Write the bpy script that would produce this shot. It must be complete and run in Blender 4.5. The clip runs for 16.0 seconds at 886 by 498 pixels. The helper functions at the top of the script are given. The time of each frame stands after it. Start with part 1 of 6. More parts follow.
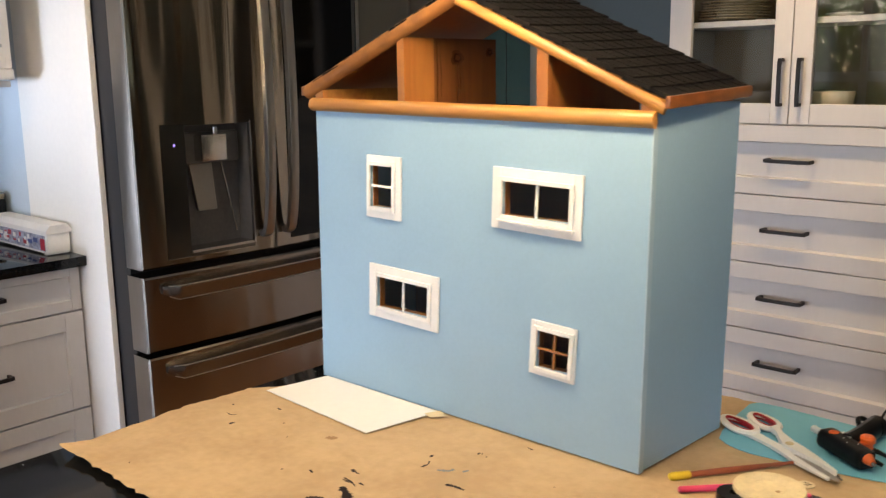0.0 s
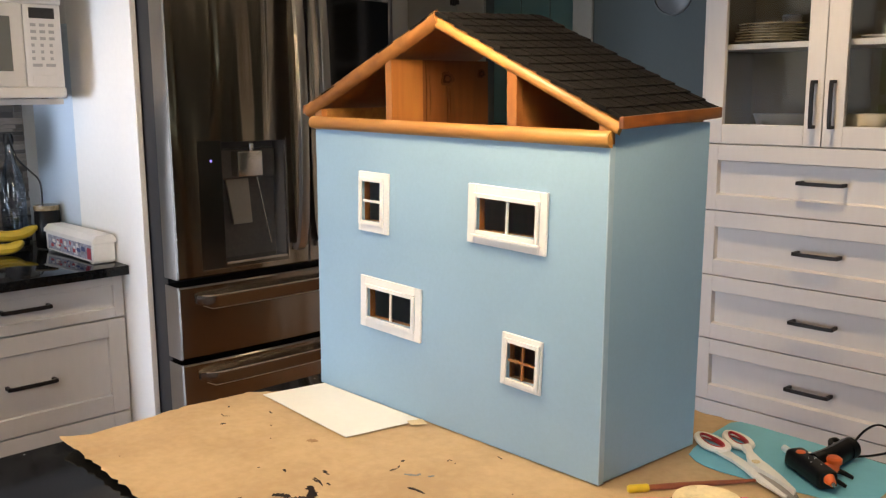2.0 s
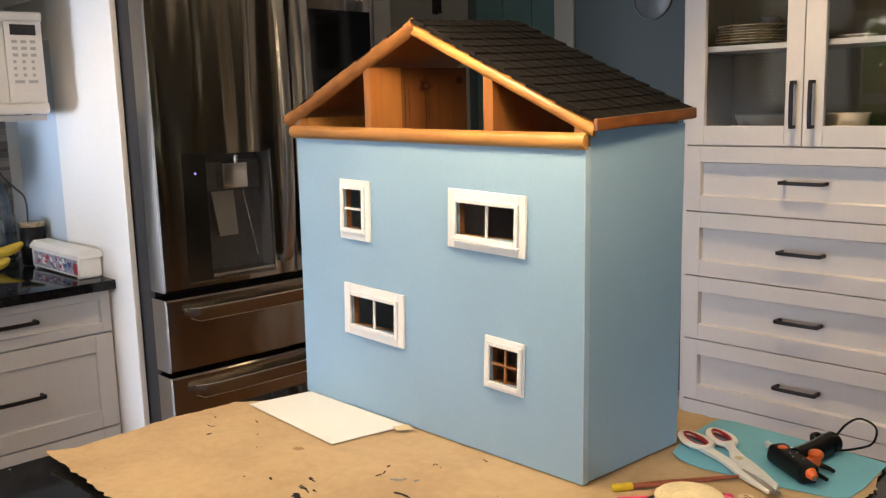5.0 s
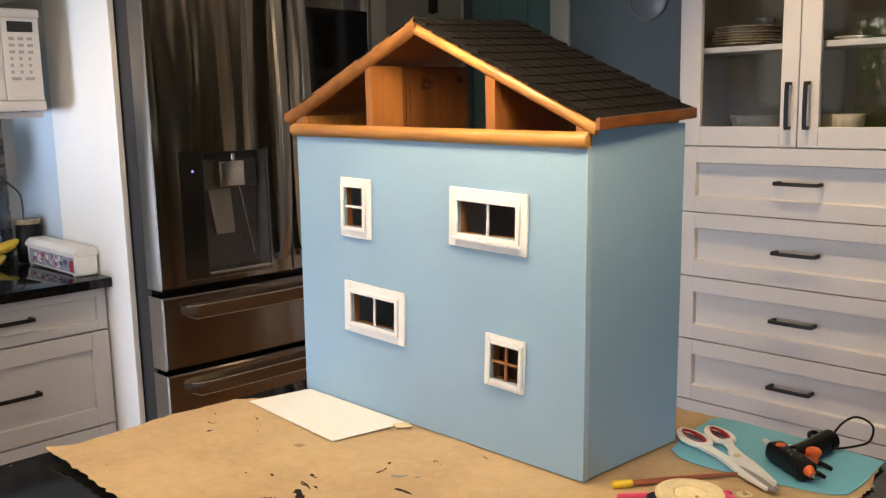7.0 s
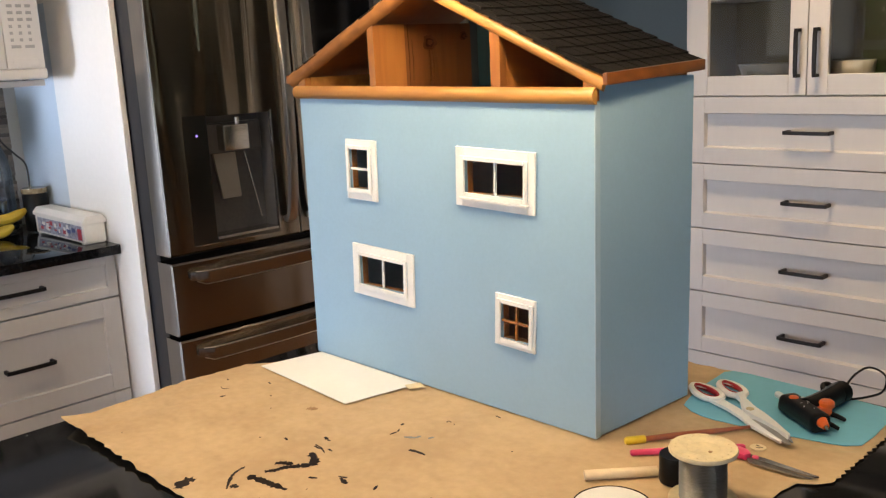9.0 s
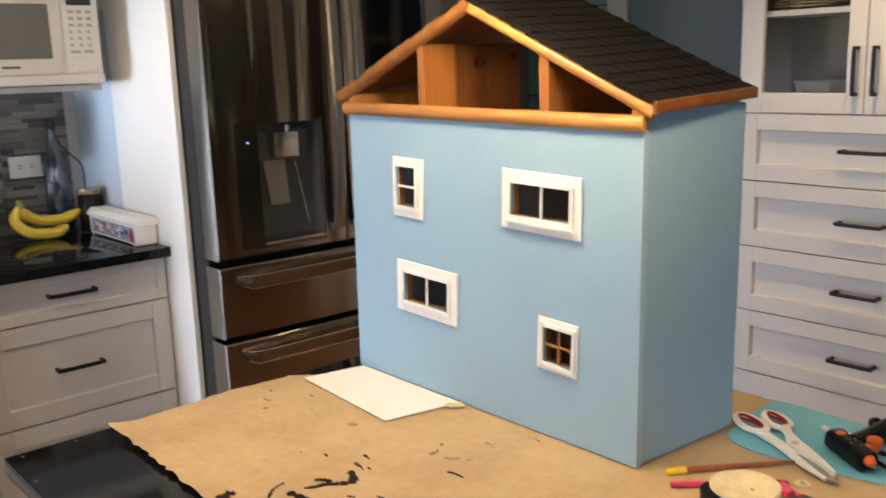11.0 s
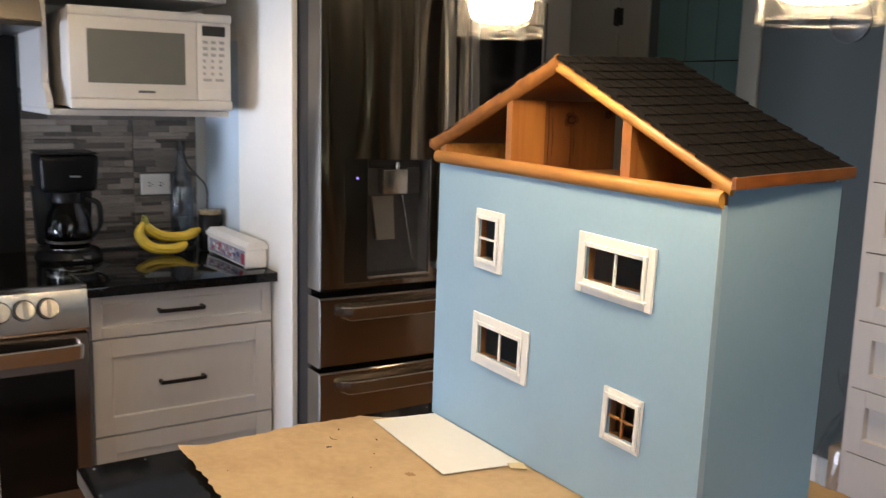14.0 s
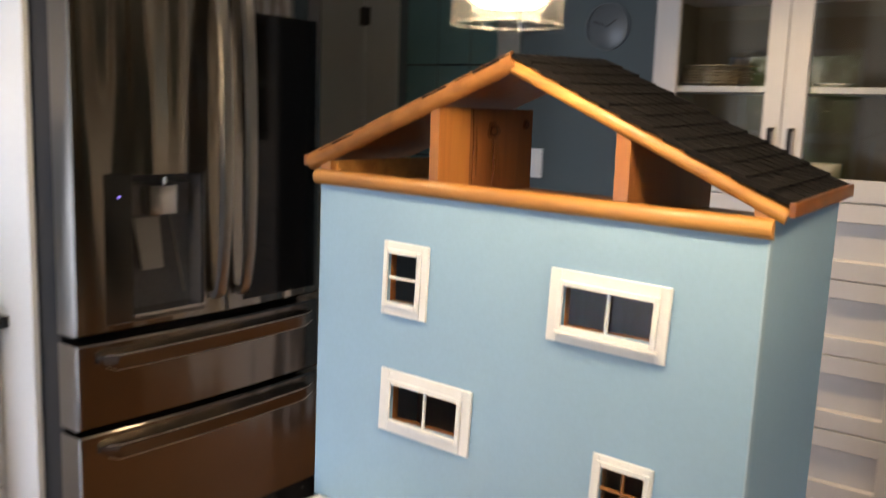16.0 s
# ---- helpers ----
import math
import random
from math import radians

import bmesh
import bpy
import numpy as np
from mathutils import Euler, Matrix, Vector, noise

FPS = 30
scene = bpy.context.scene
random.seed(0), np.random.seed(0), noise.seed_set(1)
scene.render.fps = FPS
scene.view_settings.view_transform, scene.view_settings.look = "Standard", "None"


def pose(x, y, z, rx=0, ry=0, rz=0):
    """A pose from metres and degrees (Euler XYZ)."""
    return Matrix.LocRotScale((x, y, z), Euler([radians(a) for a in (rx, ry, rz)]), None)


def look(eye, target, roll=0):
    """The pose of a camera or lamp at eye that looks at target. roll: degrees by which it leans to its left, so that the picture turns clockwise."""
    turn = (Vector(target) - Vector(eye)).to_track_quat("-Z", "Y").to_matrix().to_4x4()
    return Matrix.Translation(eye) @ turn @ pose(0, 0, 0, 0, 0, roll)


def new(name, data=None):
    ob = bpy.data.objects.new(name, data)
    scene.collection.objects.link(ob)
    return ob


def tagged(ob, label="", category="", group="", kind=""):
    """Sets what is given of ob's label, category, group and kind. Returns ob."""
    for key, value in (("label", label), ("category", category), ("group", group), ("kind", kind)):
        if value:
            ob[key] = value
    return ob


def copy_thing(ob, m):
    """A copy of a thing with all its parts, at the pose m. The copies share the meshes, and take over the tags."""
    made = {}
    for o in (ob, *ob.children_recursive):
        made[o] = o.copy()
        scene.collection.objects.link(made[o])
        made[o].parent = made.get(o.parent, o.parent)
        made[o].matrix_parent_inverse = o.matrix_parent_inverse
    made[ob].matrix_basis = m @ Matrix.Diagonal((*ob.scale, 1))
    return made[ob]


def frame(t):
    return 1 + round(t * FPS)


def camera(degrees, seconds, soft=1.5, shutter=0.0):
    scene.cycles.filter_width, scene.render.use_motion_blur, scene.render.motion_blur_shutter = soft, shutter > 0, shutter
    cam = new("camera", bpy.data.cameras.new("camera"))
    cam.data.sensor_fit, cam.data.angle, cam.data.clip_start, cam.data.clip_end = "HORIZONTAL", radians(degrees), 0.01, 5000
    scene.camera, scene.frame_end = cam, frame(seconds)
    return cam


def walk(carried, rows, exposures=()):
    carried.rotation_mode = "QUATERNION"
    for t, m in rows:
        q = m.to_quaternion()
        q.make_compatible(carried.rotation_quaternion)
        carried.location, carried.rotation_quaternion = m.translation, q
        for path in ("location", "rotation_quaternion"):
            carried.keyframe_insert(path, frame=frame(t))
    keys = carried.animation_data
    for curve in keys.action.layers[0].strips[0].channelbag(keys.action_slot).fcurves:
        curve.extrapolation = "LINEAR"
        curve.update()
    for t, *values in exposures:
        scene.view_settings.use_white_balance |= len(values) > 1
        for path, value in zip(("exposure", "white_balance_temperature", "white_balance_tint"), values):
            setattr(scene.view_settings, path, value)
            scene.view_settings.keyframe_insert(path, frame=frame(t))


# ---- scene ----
cam = camera(52.1, 16.0, soft=1.3, shutter=0.7)
PATH = [
    (0, (-0.017, 0.037, 1.449), (-1.326, 1.499, 1.064), -0.7),
    (0.5, (0.044, 0.061, 1.454), (-1.303, 1.495, 1.095), -0.7),
    (1, (0.098, 0.071, 1.461), (-1.326, 1.436, 1.134), -0.9),
    (1.5, (0.14, 0.089, 1.452), (-1.31, 1.424, 1.113), -0.3),
    (2, (0.13, 0.101, 1.448), (-1.298, 1.458, 1.107), -0.4),
    (2.5, (0.137, 0.094, 1.449), (-1.305, 1.44, 1.12), -0.8),
    (3, (0.148, 0.099, 1.445), (-1.282, 1.459, 1.117), -1.4),
    (3.5, (0.151, 0.104, 1.443), (-1.274, 1.468, 1.114), -1.6),
    (4, (0.151, 0.106, 1.444), (-1.271, 1.474, 1.121), -1.6),
    (6.5, (0.144, 0.096, 1.442), (-1.264, 1.477, 1.115), -1.4),
    (7, (0.144, 0.09, 1.442), (-1.261, 1.476, 1.119), -1.3),
    (7.5, (0.148, 0.088, 1.447), (-1.27, 1.47, 1.165), -2.5),
    (8, (0.137, 0.102, 1.446), (-1.255, 1.482, 1.046), -3.5),
    (8.2, (0.137, 0.098, 1.446), (-1.262, 1.468, 1.041), -3.5),
    (10.3, (0.13, 0.1, 1.446), (-1.275, 1.458, 1.021), -2.5),
    (10.5, (0.128, 0.111, 1.45), (-1.288, 1.466, 1.056), -2.3),
    (11, (0.136, 0.103, 1.476), (-1.341, 1.389, 1.069), -1.9),
    (11.5, (0.138, 0.112, 1.506), (-1.393, 1.346, 1.14), -2.6),
    (12, (0.088, 0.122, 1.501), (-1.399, 1.402, 1.113), -0.8),
    (12.5, (0.144, 0.171, 1.506), (-1.474, 1.286, 1.136), -1.0),
    (13, (0.209, 0.215, 1.514), (-1.485, 1.225, 1.183), -0.2),
    (13.5, (0.217, 0.205, 1.516), (-1.492, 1.197, 1.206), -0.1),
    (14, (0.175, 0.181, 1.504), (-1.48, 1.255, 1.175), 1.5),
    (14.5, (0.097, 0.121, 1.508), (-1.472, 1.31, 1.158), 2.1),
    (15, (-0.017, 0.122, 1.495), (-1.469, 1.454, 1.147), 2.8),
    (15.5, (-0.146, 0.168, 1.486), (-1.5, 1.594, 1.121), 2.5),
    (16, (-0.314, 0.119, 1.5), (-1.49, 1.709, 1.196), 1.9),
]
walk(cam, [(t, look(eye, target, roll)) for t, eye, target, roll in PATH], exposures=[(0, 2.30), (0.7, 2.28), (1.0, 2.17), (1.5, 2.16), (2.0, 2.27), (7, 2.26), (7.5, 2.11), (8, 2.24), (11, 2.29), (11.5, 2.09), (12.5, 2.07), (14, 2.12), (16, 2.12)])


# ---- world, sun, large lights ----
FLOOR, CEIL = -0.035, 2.42
world = bpy.data.worlds.new("sky")
scene.world = world
world.use_nodes = True
wn = world.node_tree.nodes
sky = wn.new("ShaderNodeTexSky")
sky.sky_type, sky.sun_disc = "NISHITA", False
sky.sun_elevation, sky.sun_rotation = radians(38), radians(200)
wn["Background"].inputs["Strength"].default_value = 0.1
world.node_tree.links.new(sky.outputs[0], wn["Background"].inputs["Color"])


def lamp(name, kind, m, power, colour, size=0.1, size_y=None, spread=None, angle=None, blend=0.6):
    data = bpy.data.lights.new(name, kind)
    data.energy, data.color = power, colour
    if kind == "AREA":
        data.shape, data.size = ("RECTANGLE" if size_y else "DISK"), size
        if size_y:
            data.size_y = size_y
        if spread:
            data.spread = radians(spread)
    elif kind == "SUN":
        data.angle = size
    else:
        data.shadow_soft_size = size
    if kind == "SPOT":
        data.spot_size, data.spot_blend = radians(angle), blend
    ob = new(name, data)
    ob.matrix_world = m
    return ob


WARM = (1.0, 0.75, 0.48)
DAY = (0.73, 0.81, 1.0)
sun = lamp("sun", "SUN", look((0, 0, 5), (0.8, -2.6, 1.0)), 4.5, (1.0, 0.95, 0.87), radians(0.5))
# added sky-light lamps: low in the glazed garden door, and in two windows
for wx, wy, wz, tx, ty, tz, power, wide, tall in ((-2.75, -2.57, 0.52, -3.5, 2.0, 0.85, 7.6, 1.0, 0.9), (-1.0, -2.57, 1.5, -1.5, 1.0, 0.2, 1.8, 1.4, 1.2), (2.87, 0.15, 1.5, 0.0, 0.6, 0.6, 0.75, 1.4, 1.2)):
    lamp("window_light", "AREA", look((wx, wy, wz), (tx, ty, tz)), power, DAY, wide, tall, spread=80)
# unseen ceiling lamps: x, y, power, cone, softness of the cone's edge
# the second serves reflections, the last is an added fill for the house
DOWNLIGHTS = [(-1.15, 2.60, 16, 95, 0.8), (-0.1, 2.60, 10, 95, 0.8), (-1.95, 0.42, 15, 140, 0.35), (-0.7, 0.30, 4, 112, 0.6)]
for dx, dy, power, cone, soft in DOWNLIGHTS:
    lamp("downlight_beam", "SPOT", pose(dx, dy, CEIL - 0.014), power, (1.0, 0.71, 0.41) if cone < 100 else WARM, 0.02 if cone < 100 else 0.05, angle=cone, blend=soft)

# ---- materials ----


def material(name, colour, rough=0.5, metal=0.0, vary=0.12, scale=6.0, grain=80.0, stretch=(1, 1, 1), bump=0.05, coat=0.0,
             second=None, spread=(0.35, 0.7), distort=0.0, rough_vary=0.08, island=0.0, bump_scale=None, ior=None, aniso=0.0, turn=0.0, spec=0.5, bump_dist=0.002, bump_detail=2.0, tilt=0.0):
    m = bpy.data.materials.new(name)
    m.use_nodes = True
    nt = m.node_tree
    n, link = nt.nodes, nt.links.new
    b = n["Principled BSDF"]
    co = n.new("ShaderNodeTexCoord")
    mp = n.new("ShaderNodeMapping")
    mp.inputs["Scale"].default_value = stretch
    mp.inputs["Rotation"].default_value = (radians(tilt), 0, 0)
    link(co.outputs["Object"], mp.inputs[0])
    big, small = n.new("ShaderNodeTexNoise"), n.new("ShaderNodeTexNoise")
    for node, s, d in ((big, scale, 4), (small, grain, 3)):
        node.inputs["Scale"].default_value, node.inputs["Detail"].default_value = s, d
        node.inputs["Distortion"].default_value = distort
        link(mp.outputs[0], node.inputs["Vector"])
    mix = n.new("ShaderNodeMix")
    mix.data_type = "RGBA"
    dark = second or tuple(c * (1 - 2 * vary) for c in colour)
    light = colour if second else tuple(min(1, c * (1 + vary)) for c in colour)
    mix.inputs["A"].default_value, mix.inputs["B"].default_value = (*dark, 1), (*light, 1)
    add = n.new("ShaderNodeMath")
    add.operation = "MULTIPLY_ADD"
    add.inputs[1].default_value = 0.35
    link(small.outputs[0], add.inputs[0])
    sc = n.new("ShaderNodeMath")
    sc.operation = "MULTIPLY"
    sc.inputs[1].default_value = 0.65
    link(big.outputs[0], sc.inputs[0])
    link(sc.outputs[0], add.inputs[2])
    rng = n.new("ShaderNodeMapRange")
    rng.inputs["From Min"].default_value, rng.inputs["From Max"].default_value = spread
    link(add.outputs[0], rng.inputs["Value"])
    link(rng.outputs[0], mix.inputs["Factor"])
    out = mix.outputs["Result"]
    if island:
        info = n.new("ShaderNodeObjectInfo")
        hsv = n.new("ShaderNodeHueSaturation")
        mr = n.new("ShaderNodeMapRange")
        mr.inputs["To Min"].default_value, mr.inputs["To Max"].default_value = 1 - island, 1 + island
        link(info.outputs["Random"], mr.inputs["Value"])
        link(mr.outputs[0], hsv.inputs["Value"])
        link(out, hsv.inputs["Color"])
        out = hsv.outputs[0]
    link(out, b.inputs["Base Color"])
    rr = n.new("ShaderNodeMapRange")
    rr.inputs["To Min"].default_value, rr.inputs["To Max"].default_value = max(0.02, rough - rough_vary), min(1, rough + rough_vary)
    link(big.outputs[0], rr.inputs["Value"])
    link(rr.outputs[0], b.inputs["Roughness"])
    b.inputs["Metallic"].default_value = metal
    b.inputs["Coat Weight"].default_value = coat
    b.inputs["Anisotropic"].default_value, b.inputs["Anisotropic Rotation"].default_value = aniso, turn
    b.inputs["Specular IOR Level"].default_value = spec
    b.inputs["Coat Roughness"].default_value = 0.12
    if ior:
        b.inputs["IOR"].default_value = ior
    if bump:
        bp = n.new("ShaderNodeBump")
        bp.inputs["Strength"].default_value, bp.inputs["Distance"].default_value = bump, bump_dist
        src = small
        if bump_scale:
            src = n.new("ShaderNodeTexNoise")
            src.inputs["Scale"].default_value, src.inputs["Detail"].default_value = bump_scale, bump_detail
            link(mp.outputs[0], src.inputs["Vector"])
        link(src.outputs[0], bp.inputs["Height"])
        link(bp.outputs[0], b.inputs["Normal"])
    return m


def glass_material(name, tint=(1, 1, 1), rough=0.0, gloss=0.12, haze=0.0, edge=0.7):
    m = bpy.data.materials.new(name)
    m.use_nodes = True
    n, link = m.node_tree.nodes, m.node_tree.links.new
    n.remove(n["Principled BSDF"])
    tr, gl, mx, lw = (n.new("ShaderNodeBsdfTransparent"), n.new("ShaderNodeBsdfGlossy"), n.new("ShaderNodeMixShader"), n.new("ShaderNodeLayerWeight"))
    tr.inputs[0].default_value = (*tint, 1)
    gl.inputs["Roughness"].default_value = rough
    pw, ma = n.new("ShaderNodeMath"), n.new("ShaderNodeMath")
    pw.operation, ma.operation = "POWER", "MULTIPLY_ADD"
    pw.inputs[1].default_value, ma.inputs[1].default_value, ma.inputs[2].default_value = 4.0, edge, gloss
    link(lw.outputs["Facing"], pw.inputs[0])
    link(pw.outputs[0], ma.inputs[0])
    link(ma.outputs[0], mx.inputs[0])
    link(tr.outputs[0], mx.inputs[1])
    link(gl.outputs[0], mx.inputs[2])
    out = mx.outputs[0]
    if haze:
        tl, hz = n.new("ShaderNodeBsdfTranslucent"), n.new("ShaderNodeMixShader")
        tl.inputs[0].default_value = (0.9, 0.88, 0.85, 1)
        hz.inputs[0].default_value = haze
        link(out, hz.inputs[1])
        link(tl.outputs[0], hz.inputs[2])
        out = hz.outputs[0]
    link(out, n["Material Output"].inputs["Surface"])
    return m


def emitter(name, colour, strength):
    m = bpy.data.materials.new(name)
    m.use_nodes = True
    b = m.node_tree.nodes["Principled BSDF"]
    b.inputs["Base Color"].default_value = (*colour, 1)
    b.inputs["Emission Color"].default_value = (*colour, 1)
    b.inputs["Emission Strength"].default_value = strength
    return m


BLUE = material("blue_house_paint", (0.288, 0.448, 0.595), 0.46, vary=0.03, scale=5, grain=160, bump=0.05, bump_scale=140)
PALE_EDGE = material("worn_blue_edge_paint", (0.38, 0.52, 0.64), 0.7, vary=0.05, scale=40, grain=200, stretch=(1, 1, 0.2), bump=0.1)
PINE = material("varnished_pine", (0.36, 0.155, 0.037), 0.36, vary=0.1, scale=9, grain=60, stretch=(1, 1, 0.10), second=(0.25, 0.092, 0.022), coat=0.35, bump=0.1, distort=0.6)
PINE_X = material("varnished_pine_rail", (0.50, 0.25, 0.055), 0.44, scale=11, grain=70, stretch=(0.12, 1, 1), second=(0.25, 0.098, 0.022), coat=0.1, bump=0.08, distort=0.5)
# left rake: rougher than the rail, its weaker light put in as darker colour
PINE_RAKE_DIM = material("dim_pine_moulding", (0.29, 0.122, 0.029), 0.55, spec=0.3, scale=40, grain=120, stretch=(0.3, 1, 0.3), second=(0.17, 0.065, 0.016), bump=0.5, distort=0.6)
PINE_RED = material("varnished_pine_fascia", (0.31, 0.112, 0.026), 0.38, scale=26, grain=70, stretch=(1, 0.3, 1), second=(0.09, 0.026, 0.009), coat=0.08, bump=0.08)
# attic shade put into a darker pine for roof boards and attic floor
PINE_SHADED = material("shaded_pine", (0.25, 0.098, 0.024), 0.46, scale=9, grain=70, stretch=(1, 1, 0.12), second=(0.14, 0.05, 0.013), coat=0.08, bump=0.1, distort=0.5)
PINE_BOARD = material("knotty_pine_board", (0.195, 0.072, 0.018), 0.4, scale=11, grain=60, stretch=(1, 1, 0.10), second=(0.105, 0.036, 0.009), coat=0.1, bump=0.1, distort=0.8)
RAW_BOARD = material("raw_pine_board", (0.58, 0.39, 0.23), 0.6, scale=9, grain=70, stretch=(1, 1, 0.12), second=(0.44, 0.27, 0.14), bump=0.1)
KNOT_EDGE = material("pine_knot_edge", (0.10, 0.034, 0.010), 0.45, spec=0.3, scale=60, grain=200, second=(0.075, 0.026, 0.009))
KNOT = material("pine_knot", (0.045, 0.015, 0.006), 0.5, spec=0.2, scale=60, grain=200, second=(0.035, 0.012, 0.006))
INNER = material("raw_pine_inside", (0.24, 0.115, 0.045), 0.6, scale=8, grain=70, stretch=(1, 1, 0.15), second=(0.14, 0.065, 0.028))
SHINGLE = material("black_shingle", (0.0065, 0.0052, 0.0047), 0.85, spec=0.14, vary=0.2, scale=20, grain=240, bump=0.5, island=0.07, rough_vary=0.15)
WHITE_TRIM = material("white_trim_paint", (0.80, 0.80, 0.78), 0.4, vary=0.03, scale=30, grain=200, bump=0.12)
CABINET = material("white_cabinet_paint", (0.51, 0.495, 0.485), 0.38, vary=0.025, scale=3, grain=60, stretch=(1, 1, 0.25), bump=0.06)
CABINET_SHADED = material("shaded_cabinet_inside", (0.15, 0.118, 0.066), 0.5, vary=0.06, scale=4)
PANEL = material("white_side_panel", (0.82, 0.80, 0.76), 0.42, vary=0.025, scale=2, grain=50, bump=0.05)
BLACK_METAL = material("black_pull", (0.010, 0.008, 0.008), 0.45, metal=0.0, spec=0.25, vary=0.15, scale=60, bump=0.05)
GRANITE = material("black_granite", (0.008, 0.008, 0.009), 0.07, spec=0.22, vary=0.2, scale=90, grain=500, second=(0.004, 0.004, 0.004), bump=0.0, rough_vary=0.02)
gn, glink = GRANITE.node_tree.nodes, GRANITE.node_tree.links.new
vor, less, fleck = gn.new("ShaderNodeTexVoronoi"), gn.new("ShaderNodeMath"), gn.new("ShaderNodeMix")
vor.inputs["Scale"].default_value = 26
less.operation = "LESS_THAN"
less.inputs[1].default_value = 0.052
fleck.data_type = "RGBA"
fleck.inputs["B"].default_value = (0.62, 0.60, 0.56, 1)
glink(gn["Texture Coordinate"].outputs["Object"], vor.inputs["Vector"])
glink(vor.outputs["Distance"], less.inputs[0])
glink(less.outputs[0], fleck.inputs["Factor"])
glink(gn["Principled BSDF"].inputs["Base Color"].links[0].from_socket, fleck.inputs["A"])
glink(fleck.outputs["Result"], gn["Principled BSDF"].inputs["Base Color"])
STEEL = material("brushed_dark_steel", (0.38, 0.34, 0.285), 0.16, metal=1.0, vary=0.05, scale=3, grain=220, stretch=(1, 1, 0.08), tilt=-5, bump=0.9, bump_scale=8, rough_vary=0.02, aniso=0.93, turn=0.25, bump_dist=0.02, bump_detail=1.2)
STEEL_LOW = material("brushed_steel_front", (0.32, 0.28, 0.24), 0.17, metal=1.0, vary=0.05, scale=3, grain=220, stretch=(1, 1, 0.15), bump=0.8, bump_scale=7, rough_vary=0.03, aniso=0.7, turn=0.25, bump_dist=0.012, bump_detail=1.0)
STEEL_H = material("brushed_steel_drawer", (0.24, 0.21, 0.185), 0.22, metal=1.0, vary=0.05, scale=3, grain=220, stretch=(1, 0.03, 1), bump=0.08, bump_scale=12, rough_vary=0.05, aniso=0.6)
MUTED_EDGE = material("muted_steel_edge", (0.20, 0.19, 0.17), 0.6, metal=1.0, vary=0.08, scale=20, bump=0.02)
HIGHLIGHT_STEEL = material("satin_highlight_steel", (0.74, 0.69, 0.61), 0.42, metal=1.0, vary=0.05, scale=20, bump=0.02)
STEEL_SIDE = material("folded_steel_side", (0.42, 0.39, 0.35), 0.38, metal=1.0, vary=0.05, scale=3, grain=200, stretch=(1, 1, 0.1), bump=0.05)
RANGE_STEEL = material("range_steel", (0.58, 0.54, 0.48), 0.22, metal=1.0, vary=0.04, scale=10, bump=0.02)
KNOB_STEEL = material("dull_knob_steel", (0.46, 0.41, 0.34), 0.34, metal=1.0, vary=0.08, scale=30, bump=0.02)
PANEL_BLACK = material("matt_black_panel", (0.006, 0.006, 0.0065), 0.4, spec=0.08, vary=0.1, scale=8, bump=0.02)
HOOD_STEEL = material("dark_hood_steel", (0.12, 0.105, 0.088), 0.45, metal=1.0, vary=0.05, scale=4, grain=200, stretch=(1, 0.05, 1), bump=0.05)
CHROME = material("bright_steel", (0.62, 0.6, 0.57), 0.2, metal=1.0, vary=0.04, scale=10, bump=0.02)
HANDLE = material("handle_steel", (0.42, 0.40, 0.37), 0.3, metal=1.0, vary=0.03, scale=2, bump=0.0, rough_vary=0.02)
DISPENSER = material("dark_dispenser_panel", (0.20, 0.19, 0.175), 0.2, metal=1.0, vary=0.06, scale=6, bump=0.0)
DARK = material("dark_plastic", (0.02, 0.02, 0.021), 0.35, vary=0.15, scale=20)
DEEP_BLACK = material("deep_black_plastic", (0.006, 0.006, 0.0065), 0.36, spec=0.16, vary=0.15, scale=20, bump=0.08)
DARK_GREY = material("grey_plastic", (0.10, 0.10, 0.105), 0.4, vary=0.1, scale=20)
BLACK_GLASS = material("black_glass", (0.004, 0.0038, 0.0035), 0.08, spec=0.26, vary=0.1, scale=2, bump=0.0, rough_vary=0.02)
KRAFT = material("kraft_paper", (0.56, 0.405, 0.228), 0.66, vary=0.05, scale=7, grain=70, second=(0.46, 0.322, 0.175), bump=1.0, bump_scale=17, bump_dist=0.006, spread=(0.38, 0.62))
STAIN = material("dried_dark_paint", (0.017, 0.009, 0.007), 0.6, spec=0.15, vary=0.3, scale=120, grain=300)
CARD = material("white_card", (0.84, 0.84, 0.81), 0.6, vary=0.02, scale=6)
TAPE = material("cream_tape", (0.72, 0.60, 0.36), 0.5, vary=0.05)
TEAL_PAPER = material("teal_card", (0.165, 0.49, 0.66), 0.6, vary=0.06, scale=5, second=(0.15, 0.45, 0.61))
RED = material("red_plastic", (0.42, 0.02, 0.03), 0.35, vary=0.08)
WHITE_PLASTIC = material("white_plastic", (0.84, 0.83, 0.80), 0.32, vary=0.03, scale=12)
ORANGE = material("orange_plastic", (0.75, 0.13, 0.02), 0.35, vary=0.08)
PINK = material("pink_plastic", (0.75, 0.06, 0.17), 0.35, vary=0.06)
YELLOW = material("yellow_plastic", (0.80, 0.58, 0.03), 0.4, vary=0.08)
RED_WOOD = material("red_brown_lacquer", (0.32, 0.09, 0.035), 0.32, vary=0.12, scale=20)
LIGHT_WOOD = material("pale_dowel_wood", (0.74, 0.58, 0.36), 0.6, vary=0.1, scale=20, stretch=(0.2, 1, 1))
CORK = material("cream_spool_end", (0.74, 0.62, 0.38), 0.6, vary=0.08, scale=40, grain=200)
WIRE = material("grey_wire", (0.30, 0.28, 0.25), 0.35, metal=0.8, vary=0.15, scale=6, grain=300, stretch=(0.05, 0.05, 4))
